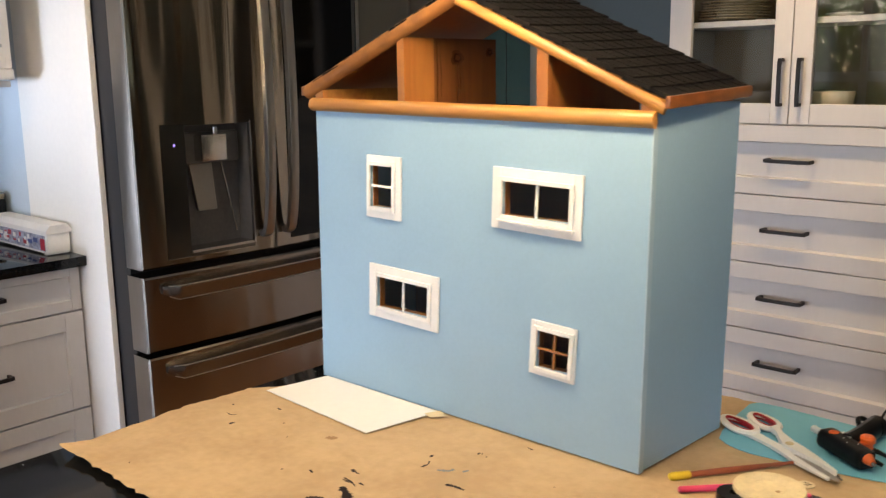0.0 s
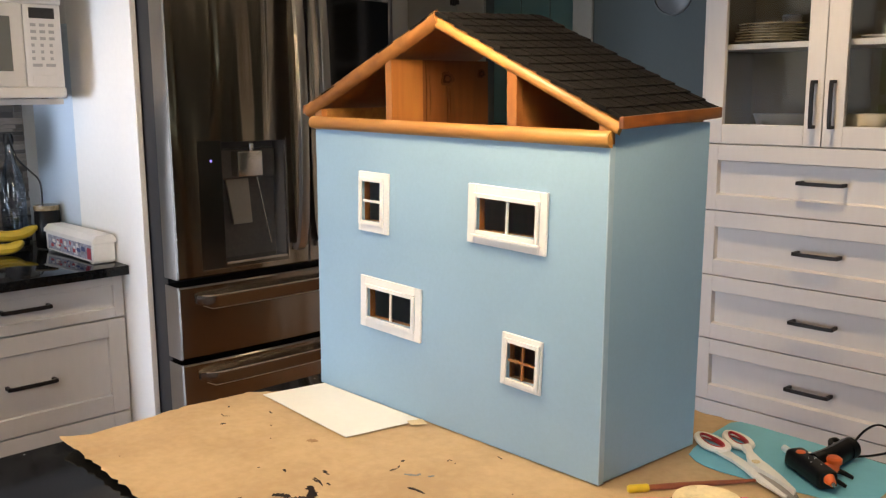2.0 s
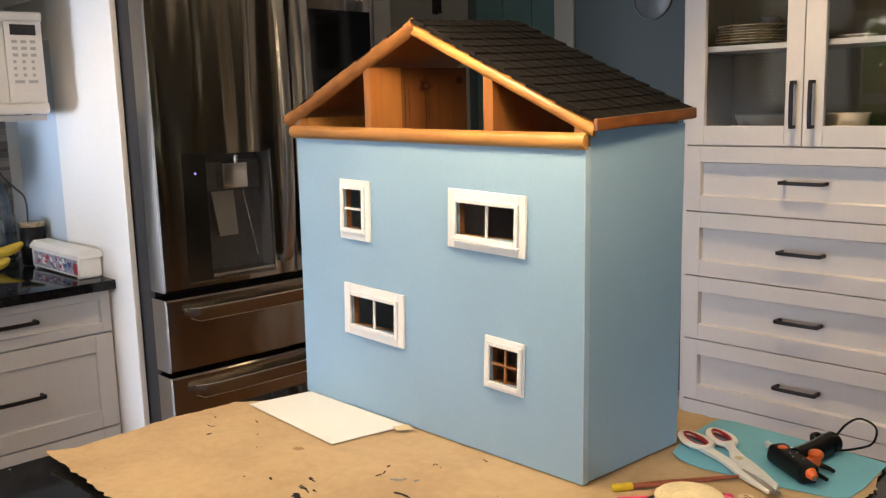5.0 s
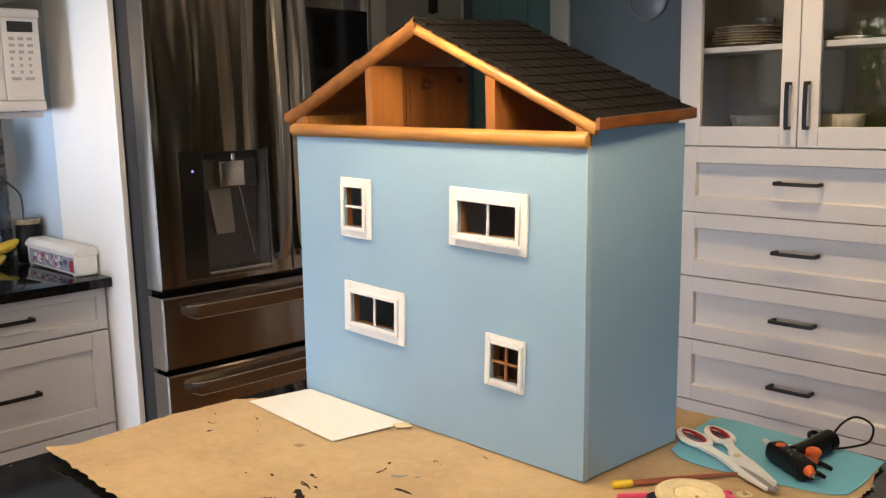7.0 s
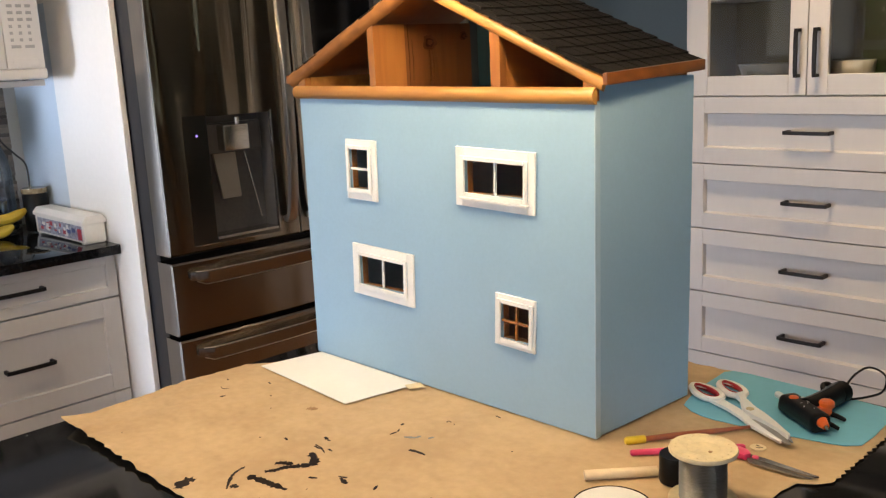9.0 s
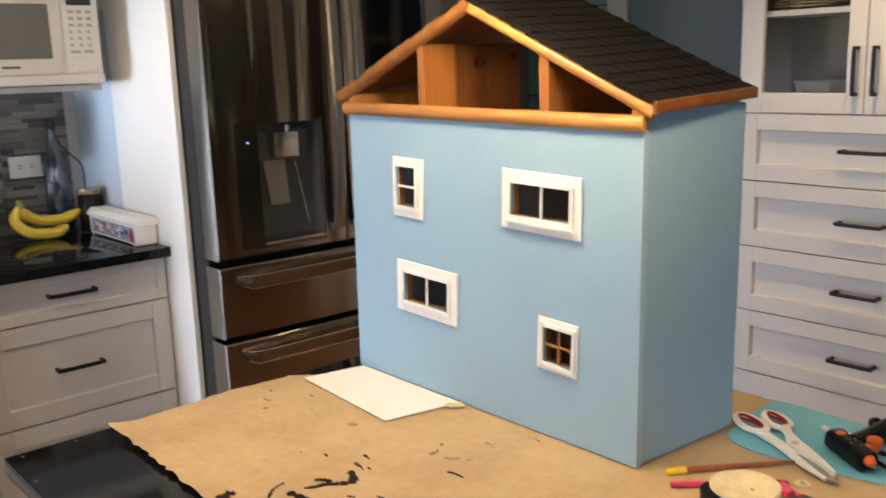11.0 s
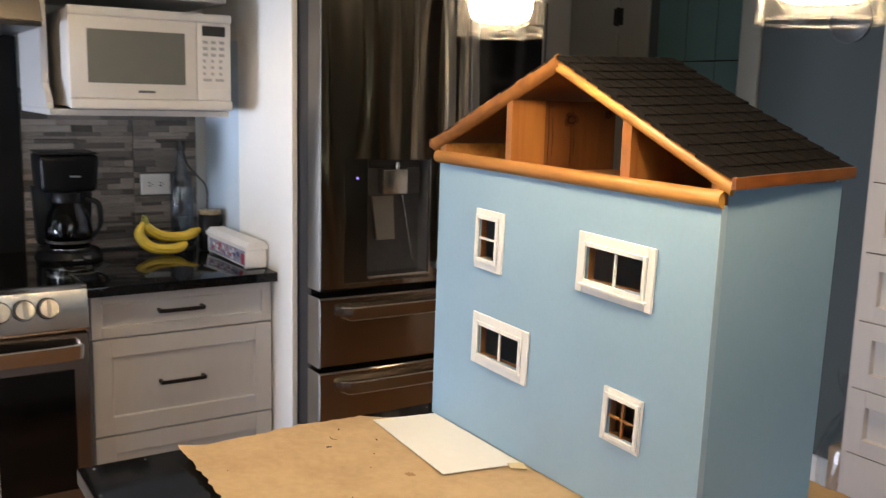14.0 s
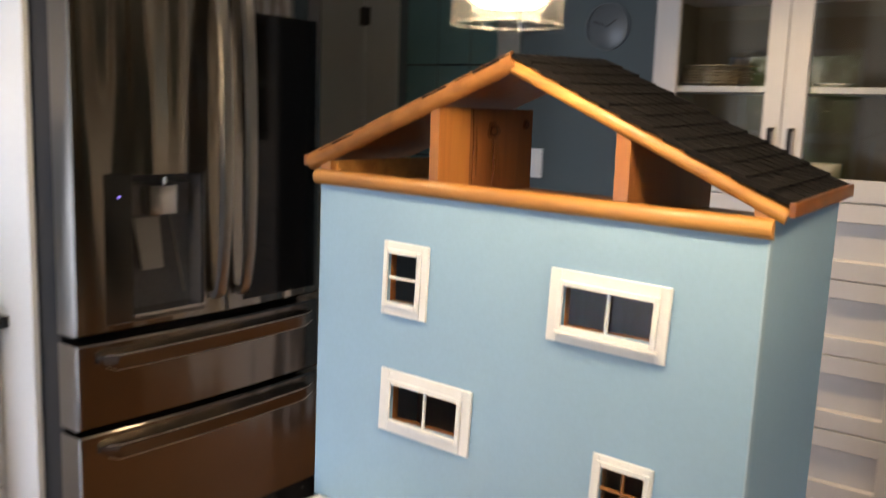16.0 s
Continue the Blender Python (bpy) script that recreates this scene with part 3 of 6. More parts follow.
# its right end was cut with pinking shears
outline += [(-0.305 + 0.004 * (i % 2) - 0.002 * (i % 5 == 0), 1.40 - 0.0075 * i) for i in range(27)]
outline += [(-0.318, 1.188), (-0.338, 1.176), (-0.344, 1.143), (-0.343, 1.12), (-0.342, 0.80), (-0.335, 0.63), (-0.66, 0.615), (-1.0, 0.619)]


def ragged(poly, step, amp, rnd):
    out = []
    for i, p in enumerate(poly):
        q = poly[(i + 1) % len(poly)]
        d = Vector((q[0] - p[0], q[1] - p[1]))
        n = max(1, int(d.length / step))
        nrm = Vector((-d.y, d.x)).normalized()
        for k in range(n):
            o = rnd.uniform(-amp, amp) if k else 0
            out.append((p[0] + d.x * k / n + nrm.x * o, p[1] + d.y * k / n + nrm.y * o))
    return out


rim = ragged(outline, 0.012, 0.0035, rnd)
bm = BM()
vs = [bm.verts.new((x, y, 0)) for x, y in rim]
bm.faces.new(vs)
for gx in np.arange(-1.35, -0.295, 0.017):
    bmesh.ops.bisect_plane(bm, geom=bm.verts[:] + bm.edges[:] + bm.faces[:], plane_co=(gx, 0, 0), plane_no=(1, 0, 0))
for gy in np.arange(0.62, 1.58, 0.017):
    bmesh.ops.bisect_plane(bm, geom=bm.verts[:] + bm.edges[:] + bm.faces[:], plane_co=(0, gy, 0), plane_no=(0, 1, 0))


def paper_height(x, y):
    """Buckles, and soft creases where the sheet was folded and crumpled."""
    loose = min(1.0, max(0.0, (1.00 - y) / 0.10))
    h = 0.0014 + (0.0012 + 0.0012 * loose) * (noise.noise(Vector((x * 8, y * 8, 0))) + 1) * (1.0 if y < 1.05 or x > -0.58 else 0.0)
    h += 0.0011 * loose * noise.noise(Vector((x * 21, y * 21, 4)))
    h += 0.0021 * loose * (1 - abs(noise.noise(Vector((x * 11 + 3, y * 17, 9)))) * 2.2)
    if x < -1.0:
        h += 0.010 * max(0, 1 - (y - 0.615) / 0.05) * max(0, 1 - (x + 1.352) / 0.12) + 0.004 * max(0, 1 - (y - 0.615) / 0.03)
    return max(h, 0.0009)


for v in bm.verts:
    v.co.z = ISL + paper_height(v.co.x, v.co.y)
ext = bmesh.ops.extrude_face_region(bm, geom=bm.faces[:])
for v in (g for g in ext["geom"] if isinstance(g, bmesh.types.BMVert)):
    v.co.z -= 0.0007
paper = thing("kraft_paper_sheet", (-0.84, 1.09, ISL), "brown kraft paper with dried paint marks over the worktop", "paper")
part("sheet", bm, KRAFT, paper, smooth=60)


def stroke(pts, w, rnd, z=0.0):
    """A dried brush mark, a few tenths of a millimetre thick."""
    line = curve_points([(x, y, 0) for x, y in pts], 7)
    left, right = [], []
    for i, p in enumerate(line):
        d = line[min(i + 1, len(line) - 1)] - line[max(i - 1, 0)]
        nrm = Vector((-d.y, d.x, 0)).normalized()
        t = i / (len(line) - 1)
        ww = w * (0.35 + 0.65 * math.sin(math.pi * min(1, 0.12 + t * 0.88))) * rnd.uniform(0.45, 1.25)
        left.append(p + nrm * ww)
        right.append(p - nrm * ww * rnd.uniform(0.5, 1.1))
    bm = BM()
    poly = left + right[::-1]
    a = [bm.verts.new((p.x, p.y, ISL + paper_height(p.x, p.y) + 0.0006)) for p in poly]
    n = len(left)
    for i in range(n - 1):
        bm.faces.new((a[i], a[i + 1], a[2 * n - 2 - i], a[2 * n - 1 - i]))
    ext = bmesh.ops.extrude_face_region(bm, geom=bm.faces[:])
    for v in (g for g in ext["geom"] if isinstance(g, bmesh.types.BMVert)):
        v.co.z -= 0.0005
    return bm


rnd = random.Random(3)
MARKS = [
    ([(-0.912, 0.817), (-0.900, 0.811), (-0.888, 0.805), (-0.881, 0.796), (-0.888, 0.781), (-0.899, 0.764), (-0.903, 0.747), (-0.909, 0.734)], 0.0060),
    ([(-0.921, 0.760), (-0.908, 0.771), (-0.900, 0.777)], 0.0045),
    ([(-0.913, 0.709), (-0.897, 0.715), (-0.871, 0.721), (-0.843, 0.724)], 0.0060),
    ([(-0.948, 0.726), (-0.941, 0.704), (-0.925, 0.686), (-0.907, 0.671)], 0.0026),
    ([(-0.962, 0.628), (-0.975, 0.647), (-0.966, 0.656)], 0.0085),
    ([(-0.911, 0.680), (-0.897, 0.683)], 0.0045),
    ([(-0.811, 0.793), (-0.796, 0.788), (-0.790, 0.788)], 0.0030),
    ([(-0.848, 0.766), (-0.836, 0.772)], 0.0022),
    ([(-0.752, 0.810), (-0.747, 0.799)], 0.0018),
    ([(-1.30, 0.913), (-1.293, 0.909)], 0.0013),
    ([(-1.27, 0.880), (-1.258, 0.879), (-1.252, 0.886)], 0.0009),
    ([(-1.227, 0.853), (-1.222, 0.861)], 0.0025),
    ([(-1.224, 0.951), (-1.212, 0.949)], 0.0012),
    ([(-0.985, 0.822), (-0.976, 0.819)], 0.002),
    ([(-0.928, 0.836), (-0.914, 0.834)], 0.002),
    ([(-0.943, 0.866), (-0.933, 0.863)], 0.003),
    ([(-0.902, 0.842), (-0.892, 0.841)], 0.0015),
    ([(-0.871, 0.937), (-0.872, 0.956)], 0.0013),
    ([(-0.887, 0.975), (-0.889, 0.982)], 0.0018),
    ([(-0.804, 0.914), (-0.797, 0.918), (-0.792, 0.917)], 0.0035),
    ([(-0.842, 1.034), (-0.833, 1.033)], 0.001),
    ([(-0.798, 1.099), (-0.786, 1.097)], 0.001),
    ([(-0.931, 0.840), (-0.917, 0.838), (-0.897, 0.831)], 0.0013),
    ([(-0.794, 0.92), (-0.775, 0.921)], 0.0022),
    ([(-0.873, 0.956), (-0.878, 0.963)], 0.0013),
    ([(-0.931, 0.862), (-0.924, 0.863)], 0.0015),
    ([(-0.818, 0.795), (-0.803, 0.799)], 0.002),
]
for _ in range(14):
    x, y, a = rnd.uniform(-1.25, -0.65), rnd.uniform(0.66, 1.06), rnd.uniform(0, 6.28)
    l = rnd.uniform(0.002, 0.005)
    MARKS.append(([(x, y), (x + l * math.cos(a), y + l * math.sin(a))], rnd.uniform(0.0005, 0.0011)))
for pts, w in MARKS:
    part("paint_mark", stroke(pts, w * 1.35, rnd), STAIN, paper, smooth=0)
BLUISH = material("dried_blue_paint", (0.22, 0.24, 0.25), 0.5, vary=0.2, scale=60)
for pts, w in (([(-0.847, 0.945), (-0.832, 0.955), (-0.832, 0.965)], 0.004), ([(-0.815, 0.965), (-0.812, 0.975)], 0.003)):
    part("paint_mark", stroke(pts, w, rnd), BLUISH, paper, "grey-blue paint mark", smooth=0)
TAN = material("glue_spot", (0.36, 0.21, 0.09), 0.6, vary=0.1, scale=60)
part("glue_spot", stroke([(-1.06, 0.918), (-1.052, 0.925), (-1.046, 0.93)], 0.008, rnd), TAN, paper, "faint brown glue spot", smooth=0)

# white card and tape by the dollhouse
bm = BM()
card = [(-1.307, 0.991), (-1.023, 0.970), (-0.998, 1.1165), (-1.285, 1.1185)]
prism(bm, card, ISL + 0.0044, ISL + 0.0056)
for v in bm.verts:
    v.co.z += 0.0015 * max(0, (1.10 - v.co.y) / 0.12)
solid("white_card", bm, CARD, "white card sheet lying on the kraft paper", "card")
bm = BM()
prism(bm, [(-1.008, 1.092), (-0.988, 1.085), (-0.972, 1.108), (-0.996, 1.118)], ISL + 0.0064, ISL + 0.0072)
solid("tape_scrap", bm, TAPE, "scrap of cream tape on the paper", "tape")

# ---- the dollhouse ----
HX0, HX1, HY0, HY1 = -1.293, -0.614, 1.121, 1.358
HZ0, HZ1 = ISL + 0.004, 1.375
W = 0.012
house = thing("dollhouse", ((HX0 + HX1) / 2, (HY0 + HY1) / 2, HZ0), "light blue wooden dollhouse with pine gable and black shingle roof", "dollhouse")
TILT = {"a": 1.3, "b": 1.6, "c": 1.6, "d": 2.1}     # degrees by which each window hangs askew
WINS = {  # casing, opening: x0 x1 z0 z1; cross bars
    "a": ((-1.1605, -1.0785, 1.201, 1.309), (-1.149, -1.096, 1.221, 1.292), "h"),
    "b": ((-0.8815, -0.7185, 1.2095, 1.304), (-0.860, -0.738, 1.2325, 1.2835), "v"),
    "c": ((-1.158, -0.994, 1.0215, 1.117), (-1.136, -1.015, 1.043, 1.0965), "v"),
    "d": ((-0.8045, -0.7225, 0.9915, 1.0765), (-0.7905, -0.7315, 1.005, 1.0625), "x"),
}
# the front wall as a grid of cells with four holes
xs = sorted({HX0, HX1, *(w[1][0] for w in WINS.values()), *(w[1][1] for w in WINS.values())})
zs = sorted({HZ0, HZ1, *(w[1][2] for w in WINS.values()), *(w[1][3] for w in WINS.values())})
bm = BM()
cell = {}
for i in range(len(xs) - 1):
    for j in range(len(zs) - 1):
        cx, cz = (xs[i] + xs[i + 1]) / 2, (zs[j] + zs[j + 1]) / 2
        cell[i, j] = not any(o[0] < cx < o[1] and o[2] < cz < o[3] for _, o, _ in WINS.values())
grid = {(i, j, k): bm.verts.new((x, y, z)) for i, x in enumerate(xs) for j, z in enumerate(zs) for k, y in enumerate((HY0, HY0 + W))}
for (i, j), full in cell.items():
    if not full:
        continue
    bm.faces.new([grid[p] for p in ((i, j, 0), (i + 1, j, 0), (i + 1, j + 1, 0), (i, j + 1, 0))])
    bm.faces.new([grid[p] for p in ((i, j, 1), (i, j + 1, 1), (i + 1, j + 1, 1), (i + 1, j, 1))])
    for di, dj, a, b in ((-1, 0, (i, j), (i, j + 1)), (1, 0, (i + 1, j), (i + 1, j + 1)), (0, -1, (i, j), (i + 1, j)), (0, 1, (i, j + 1), (i + 1, j + 1))):
        if not cell.get((i + di, j + dj), False):
            bm.faces.new((grid[(*a, 0)], grid[(*b, 0)], grid[(*b, 1)], grid[(*a, 1)]))
bmesh.ops.delete(bm, geom=[v for v in bm.verts if not v.link_faces], context="VERTS")
front = part("front_wall", bm, BLUE, house, smooth=0)
front.data.materials.append(PINE)
for p in front.data.polygons:
    c = p.center
    if HX0 + 0.01 < c.x < HX1 - 0.01 and HZ0 + 0.01 < c.z < HZ1 - 0.01 and abs(p.normal.y) < 0.5:
        p.material_index = 1
part("side_wall", cbox(HX1 - W, HX1, HY0 + W + 0.001, HY1, HZ0, 1.400, 0.001), BLUE, house)
part("side_wall", cbox(HX0, HX0 + W, HY0 + W + 0.001, HY1, HZ0, 1.400, 0.001), BLUE, house)
part("corner_strip", cbox(HX1 + 0.0002, HX1 + 0.0026, HY0 - 0.0010, HY0 + W - 0.001, HZ0, HZ1, 0.0008), PALE_EDGE, house, "pale blue corner strip")
for z in (HZ0 + 0.001, 1.118):
    part("floor_board", cbox(HX0 + W + 0.001, HX1 - W - 0.001, HY0 + W + 0.001, HY1 - 0.002, z, z + 0.01), INNER, house)
part("back_board", cbox(HX0 + W + 0.001, -0.80, HY1 - 0.008, HY1 - 0.002, 1.1285, HZ1 - 0.0125), RAW_BOARD, house, "bare pine back board")
part("back_board", cbox(HX0 + W + 0.001, -0.80, HY1 - 0.008, HY1 - 0.002, HZ0 + 0.0115, 1.1175), RAW_BOARD, house, "bare pine back board")
part("attic_floor", cbox(HX0 + W + 0.001, HX1 - W - 0.001, HY0 + W + 0.001, HY1 - 0.002, HZ1 - 0.012, HZ1), PINE_SHADED, house)
for key, (c, o, bars) in WINS.items():
    bm = BM()
    y0, y1 = HY0 - 0.005, HY0 - 0.0003
    box(bm, c[0], o[0] - 0.006, y0, y1, c[2], c[3], 0.0008)
    box(bm, o[1] + 0.006, c[1], y0, y1, c[2], c[3], 0.0008)
    box(bm, o[0] - 0.0058, o[1] + 0.0058, y0, y1, c[2], o[2] - 0.004, 0.0008)
    box(bm, o[0] - 0.0058, o[1] + 0.0058, y0, y1, o[3] + 0.004, c[3], 0.0008)
    w = part("window", bm, WHITE_TRIM, house, "small white window frame")
    bm = BM()
    k = 0.007
    y0, y1 = HY0 - 0.0092, HY0 - 0.0052
    box(bm, o[0] - k, o[0], y0, y1, o[2] - k, o[3] + k, 0.0008)
    box(bm, o[1], o[1] + k, y0, y1, o[2] - k, o[3] + k, 0.0008)
    box(bm, o[0] + 0.0002, o[1] - 0.0002, y0, y1, o[2] - k, o[2], 0.0008)
    box(bm, o[0] + 0.0002, o[1] - 0.0002, y0, y1, o[3], o[3] + k, 0.0008)
    if key == "b":
        box(bm, o[0] - k, o[1] + k + 0.004, y0 - 0.003, y0 + 0.0038, o[2] - k - 0.004, o[2] - k - 0.0002, 0.0006)
    part("inner_frame", bm, WHITE_TRIM, w)
    bm = BM()
    cx, cz = (o[0] + o[1]) / 2, (o[2] + o[3]) / 2
    b = 0.0019
    if bars in "vx":
        box(bm, cx - b, cx + b, HY0 - 0.004, HY0, o[2], o[3], 0.0004)
    if bars in "hx":
        box(bm, o[0], o[1], HY0 - 0.0045, HY0 - 0.0003, cz - b, cz + b, 0.0004)
    part("glazing_bar", bm, WHITE_TRIM if bars != "x" else PINE, w)
    bm = BM()
    bm.faces.new([bm.verts.new(p) for p in ((o[0], HY0 + 0.002, o[2]), (o[1], HY0 + 0.002, o[2]), (o[1], HY0 + 0.002, o[3]), (o[0], HY0 + 0.002, o[3]))])
    pane = part("pane", bm, HOUSE_PANE, w, smooth=0)
    pane.visible_shadow = False
    tilt = Matrix.Translation((cx, 0, cz)) @ Matrix.Rotation(radians(TILT[key]), 4, "Y") @ Matrix.Translation((-cx, 0, -cz))
    for o in (w, *w.children):
        o.data.transform(tilt)

# gable: rail, attic partitions, roof
def half_round(bm, p0, p1, r, out, up):
    """A moulding of half-round section from p0 to p1, bulging towards out."""
    out, up = Vector(out), Vector(up)
    sec = [(up * math.cos(t) * r + out * math.sin(t) * r * 0.9) for t in (math.pi * i / 8 for i in range(9))]
    a, b = [bm.verts.new(Vector(p0) + s) for s in sec], [bm.verts.new(Vector(p1) + s) for s in sec]
    bridge(bm, a, b)
    bm.faces.new(a[::-1])
    bm.faces.new(b)
    return bm


part("bottom_rail", half_round(BM(), (HX0 - 0.006, HY0 - 0.001, 1.383), (HX1 + 0.006, HY0 - 0.001, 1.383), 0.0118, (0, -1, 0), (0, 0, 1)), PINE_X, house, "half-round pine rail")
part("rail_back", cbox(HX0 + 0.001, HX1 - 0.001, HY0 + 0.0015, HY0 + 0.0115, HZ1 + 0.0005, 1.3935), PINE_X, house)
RXC, RZT, REX, REZ = -0.954, 1.568, 0.362, 1.411     # ridge, eaves
RY0, RY1 = 1.112, 1.366
SL = math.atan2(RZT - REZ, REX)
TH = 0.011


def roof_z(x):
    return RZT - (RZT - REZ) * abs(x - RXC) / REX


for s, nm in ((1, "roof_slope"), (-1, "roof_slope")):
    bm = BM()
    d = TH / math.cos(SL)
    poly = [(RXC, RZT - 0.0058), (RXC + s * REX, REZ - 0.0058), (RXC + s * REX, REZ - d - 0.002), (RXC, RZT - d - 0.002)]
    lo = [bm.verts.new((x, RY0 + 0.012, z)) for x, z in poly]
    hi = [bm.verts.new((x, RY1, z)) for x, z in poly]
    bm.faces.new(lo)
    bm.faces.new(hi[::-1])
    bridge(bm, lo, hi)
    slope = part(nm, bm, PINE_SHADED, house, "pine roof board with the attic's shade in its colour")
    # rake moulding along the gable's edge
    along = Vector((s * REX, 0, REZ - RZT)).normalized()
    nup = Vector((s * math.sin(SL), 0, math.cos(SL)))
    off = -nup * (0.0121 if s > 0 else 0.0050)
    p0 = Vector((RXC, RY0 + 0.012, RZT - 0.003)) + off
    p1 = Vector((RXC + s * (REX + (0.001 if s > 0 else 0.002)), RY0 + 0.012, REZ - 0.003)) + off
    part("rake_moulding", half_round(BM(), p0, p1, 0.0095 if s > 0 else 0.0132, (0, -1, 0), nup), PINE_X if s > 0 else PINE_RAKE_DIM, slope, "half-round pine moulding")
    m = Matrix.Translation((RXC + s * REX, 0, REZ))
    part("fascia", box(BM(), -0.0005 if s > 0 else -0.007, 0.007 if s > 0 else 0.0005, RY0 + (-0.001 if s > 0 else 0.001), RY1, -0.0130, 0.0034, 0.0022, 2, m), PINE_RED, slope, "red-brown pine fascia")
    # shingles: courses of short black strips
    NC, NS = 13, 9
    step = REX / math.cos(SL) / NC
    near = RY0 + (0.0060 if s > 0 else 0.0050)
    wd = (RY1 + 0.004 - near) / NS
    me = mesh_of("shingle", cbox(0, step * 1.45, 0.0, wd, 0, 0.0060), SHINGLE, 0)
    me2 = mesh_of("shingle", cbox(0, step * 1.45, 0.0, wd * 0.5, 0, 0.0060), SHINGLE, 0)
    rr = random.Random(20 + s)
    for c in range(NC):
        base = Vector((RXC, near, RZT - 0.0060)) + along * (step * (c - 0.42))
        cut = 0.5 if c % 2 else 0.0
        n = NS + (1 if cut else 0)
        for q in range(n):
            half = cut and q in (0, n - 1)
            y = 0 if q == 0 else (q - cut) * wd
            ang = SL + radians(-4.6 if s > 0 else -2.2)
            mm = Matrix.Translation(base + Vector((s * rr.uniform(-0.0006, 0.0006), y, rr.uniform(0, 0.0002)))) @ Matrix.Rotation(s * ang, 4, "Y") @ Matrix.Diagonal((s, 1, 1, 1))
            if q == 0:
                mm = Matrix.Translation((0, -rr.uniform(0.0, 0.0045), rr.uniform(0, 0.0010))) @ mm
            if c == 0:
                mm = mm @ Matrix.Translation((step * 0.42, 0, 0)) @ Matrix.Diagonal((0.71, 1, 1, 1))
            piece("shingle", me2 if half else me, mm, slope)
bm = BM()
for s in (1, -1):
    m = Matrix.Translation((RXC, 0, RZT - 0.0015)) @ Matrix.Rotation(s * SL, 4, "Y")
    box(bm, min(0, s * 0.016), max(0, s * 0.016), RY0 + 0.004, RY1 + 0.003, -0.001, 0.0018, 0.0003, 1, m)
part("ridge_cap", bm, SHINGLE, house, smooth=0)


def attic_board(x0, x1, y0, y1, drop=0.0205):
    bm = BM()
    lo = [bm.verts.new((x, y, HZ1 + 0.0005)) for x, y in ((x0, y0), (x1, y0), (x1, y1), (x0, y1))]
    hi = [bm.verts.new((x, y, roof_z(x) - drop)) for x, y in ((x0, y0), (x1, y0), (x1, y1), (x0, y1))]
    bm.faces.new(lo[::-1])
    bm.faces.new(hi)
    bridge(bm, lo, hi)
    return bm


p1 = part("attic_partition", attic_board(-1.085, -1.070, HY0 + 0.0125, 1.190), PINE, house, "knotty pine partition")
part("rear_board", attic_board(-1.084, -1.0715, 1.1905, 1.347), PINE_BOARD, p1)
for gy, g0, g1, gw in ((1.198, 1.385, 1.495, 0.0024), (1.207, 1.40, 1.47, 0.0014), (1.246, 1.385, 1.452, 0.0042), (1.254, 1.40, 1.448, 0.0016)):
    bm = tube(BM(), [(-1.0715, gy, g0), (-1.0715, gy + 0.001, (g0 + g1) / 2), (-1.0715, gy - 0.0005, g1)], [gw * 0.4, gw, gw * 0.5], 6, 0.0005, (1, 0, 0))
    part("grain_line", bm, KNOT_EDGE, p1, "dark resin streak")
for ky, kz, kr in ((1.247, 1.466, 0.0145), (1.330, 1.475, 0.009)):
    for f, off, mat in ((1.0, 0.0, KNOT_EDGE), (0.60, 0.0003, KNOT), (0.34, 0.0006, KNOT_EDGE)):
        bm = BM()
        a = ring(bm, (-1.0714 + off, ky + 0.0012 * (1 - f), kz - 0.0010 * (1 - f)), (1, 0, 0), kr * f * 0.9, 22, kr * f * 1.15)
        b = ring(bm, (-1.0711 + off, ky + 0.0012 * (1 - f), kz - 0.0010 * (1 - f)), (1, 0, 0), kr * f * 0.84, 22, kr * f * 1.08)
        for v in bm.verts:
            d = Vector((0, v.co.y - ky, v.co.z - kz))
            v.co += d * (0.34 * noise.noise(d.normalized() * 2.2 + Vector((f, kz * 40, 0))) - (0.10 if d.z > 0 else -0.08))
        bridge(bm, a, b)
        bm.faces.new(b)
        bm.faces.new(a[::-1])
        part("knot", bm, mat, p1, "dark ringed pine knot")
part("attic_partition", attic_board(-0.803, -0.784, HY0 + 0.0125, HY1), PINE, house, "pine partition")
part("end_board", attic_board(HX0 + W + 0.0005, HX0 + W + 0.010, HY0 + 0.0125, HY1, 0.021), PINE_X, house)
part("end_board", attic_board(HX1 - W - 0.010, HX1 - W - 0.0005, HY0 + 0.0125, HY1, 0.021), PINE_X, house)
part("end_post", attic_board(HX0 + 0.0005, HX0 + 0.020, HY0 - 0.0002, HY0 + 0.0122, 0.021), PINE, house)
part("end_post", attic_board(HX1 - 0.018, HX1 - 0.0005, HY0 - 0.0002, HY0 + 0.0122, 0.021), PINE, house)
part("attic_post", attic_board(-1.085, -1.0695, HY0 - 0.0002, HY0 + 0.0122), PINE, house)
part("attic_post", attic_board(-0.803, -0.784, HY0 - 0.0002, HY0 + 0.0122), PINE, house)


# handmade: its top is a centimetre higher at one end
LEAN = 0.0150


def lift(x, z):
    return LEAN * (HX1 - x) * min(1, max(0, (z - 1.315) / 0.05))


def rise(y, roof):
    """The roof sits a little higher at its back."""
    return 0.036 * (y - RY0) if roof else 0.0


def skew(y, z, roof):
    """Sideways: the walls lean a little and their plan is not square, the roof is."""
    return -0.0055 + 0.0165 * (min(z, 1.30) - HZ0) + (0.0 if roof else 0.060) * (y - HY0)



done = set()
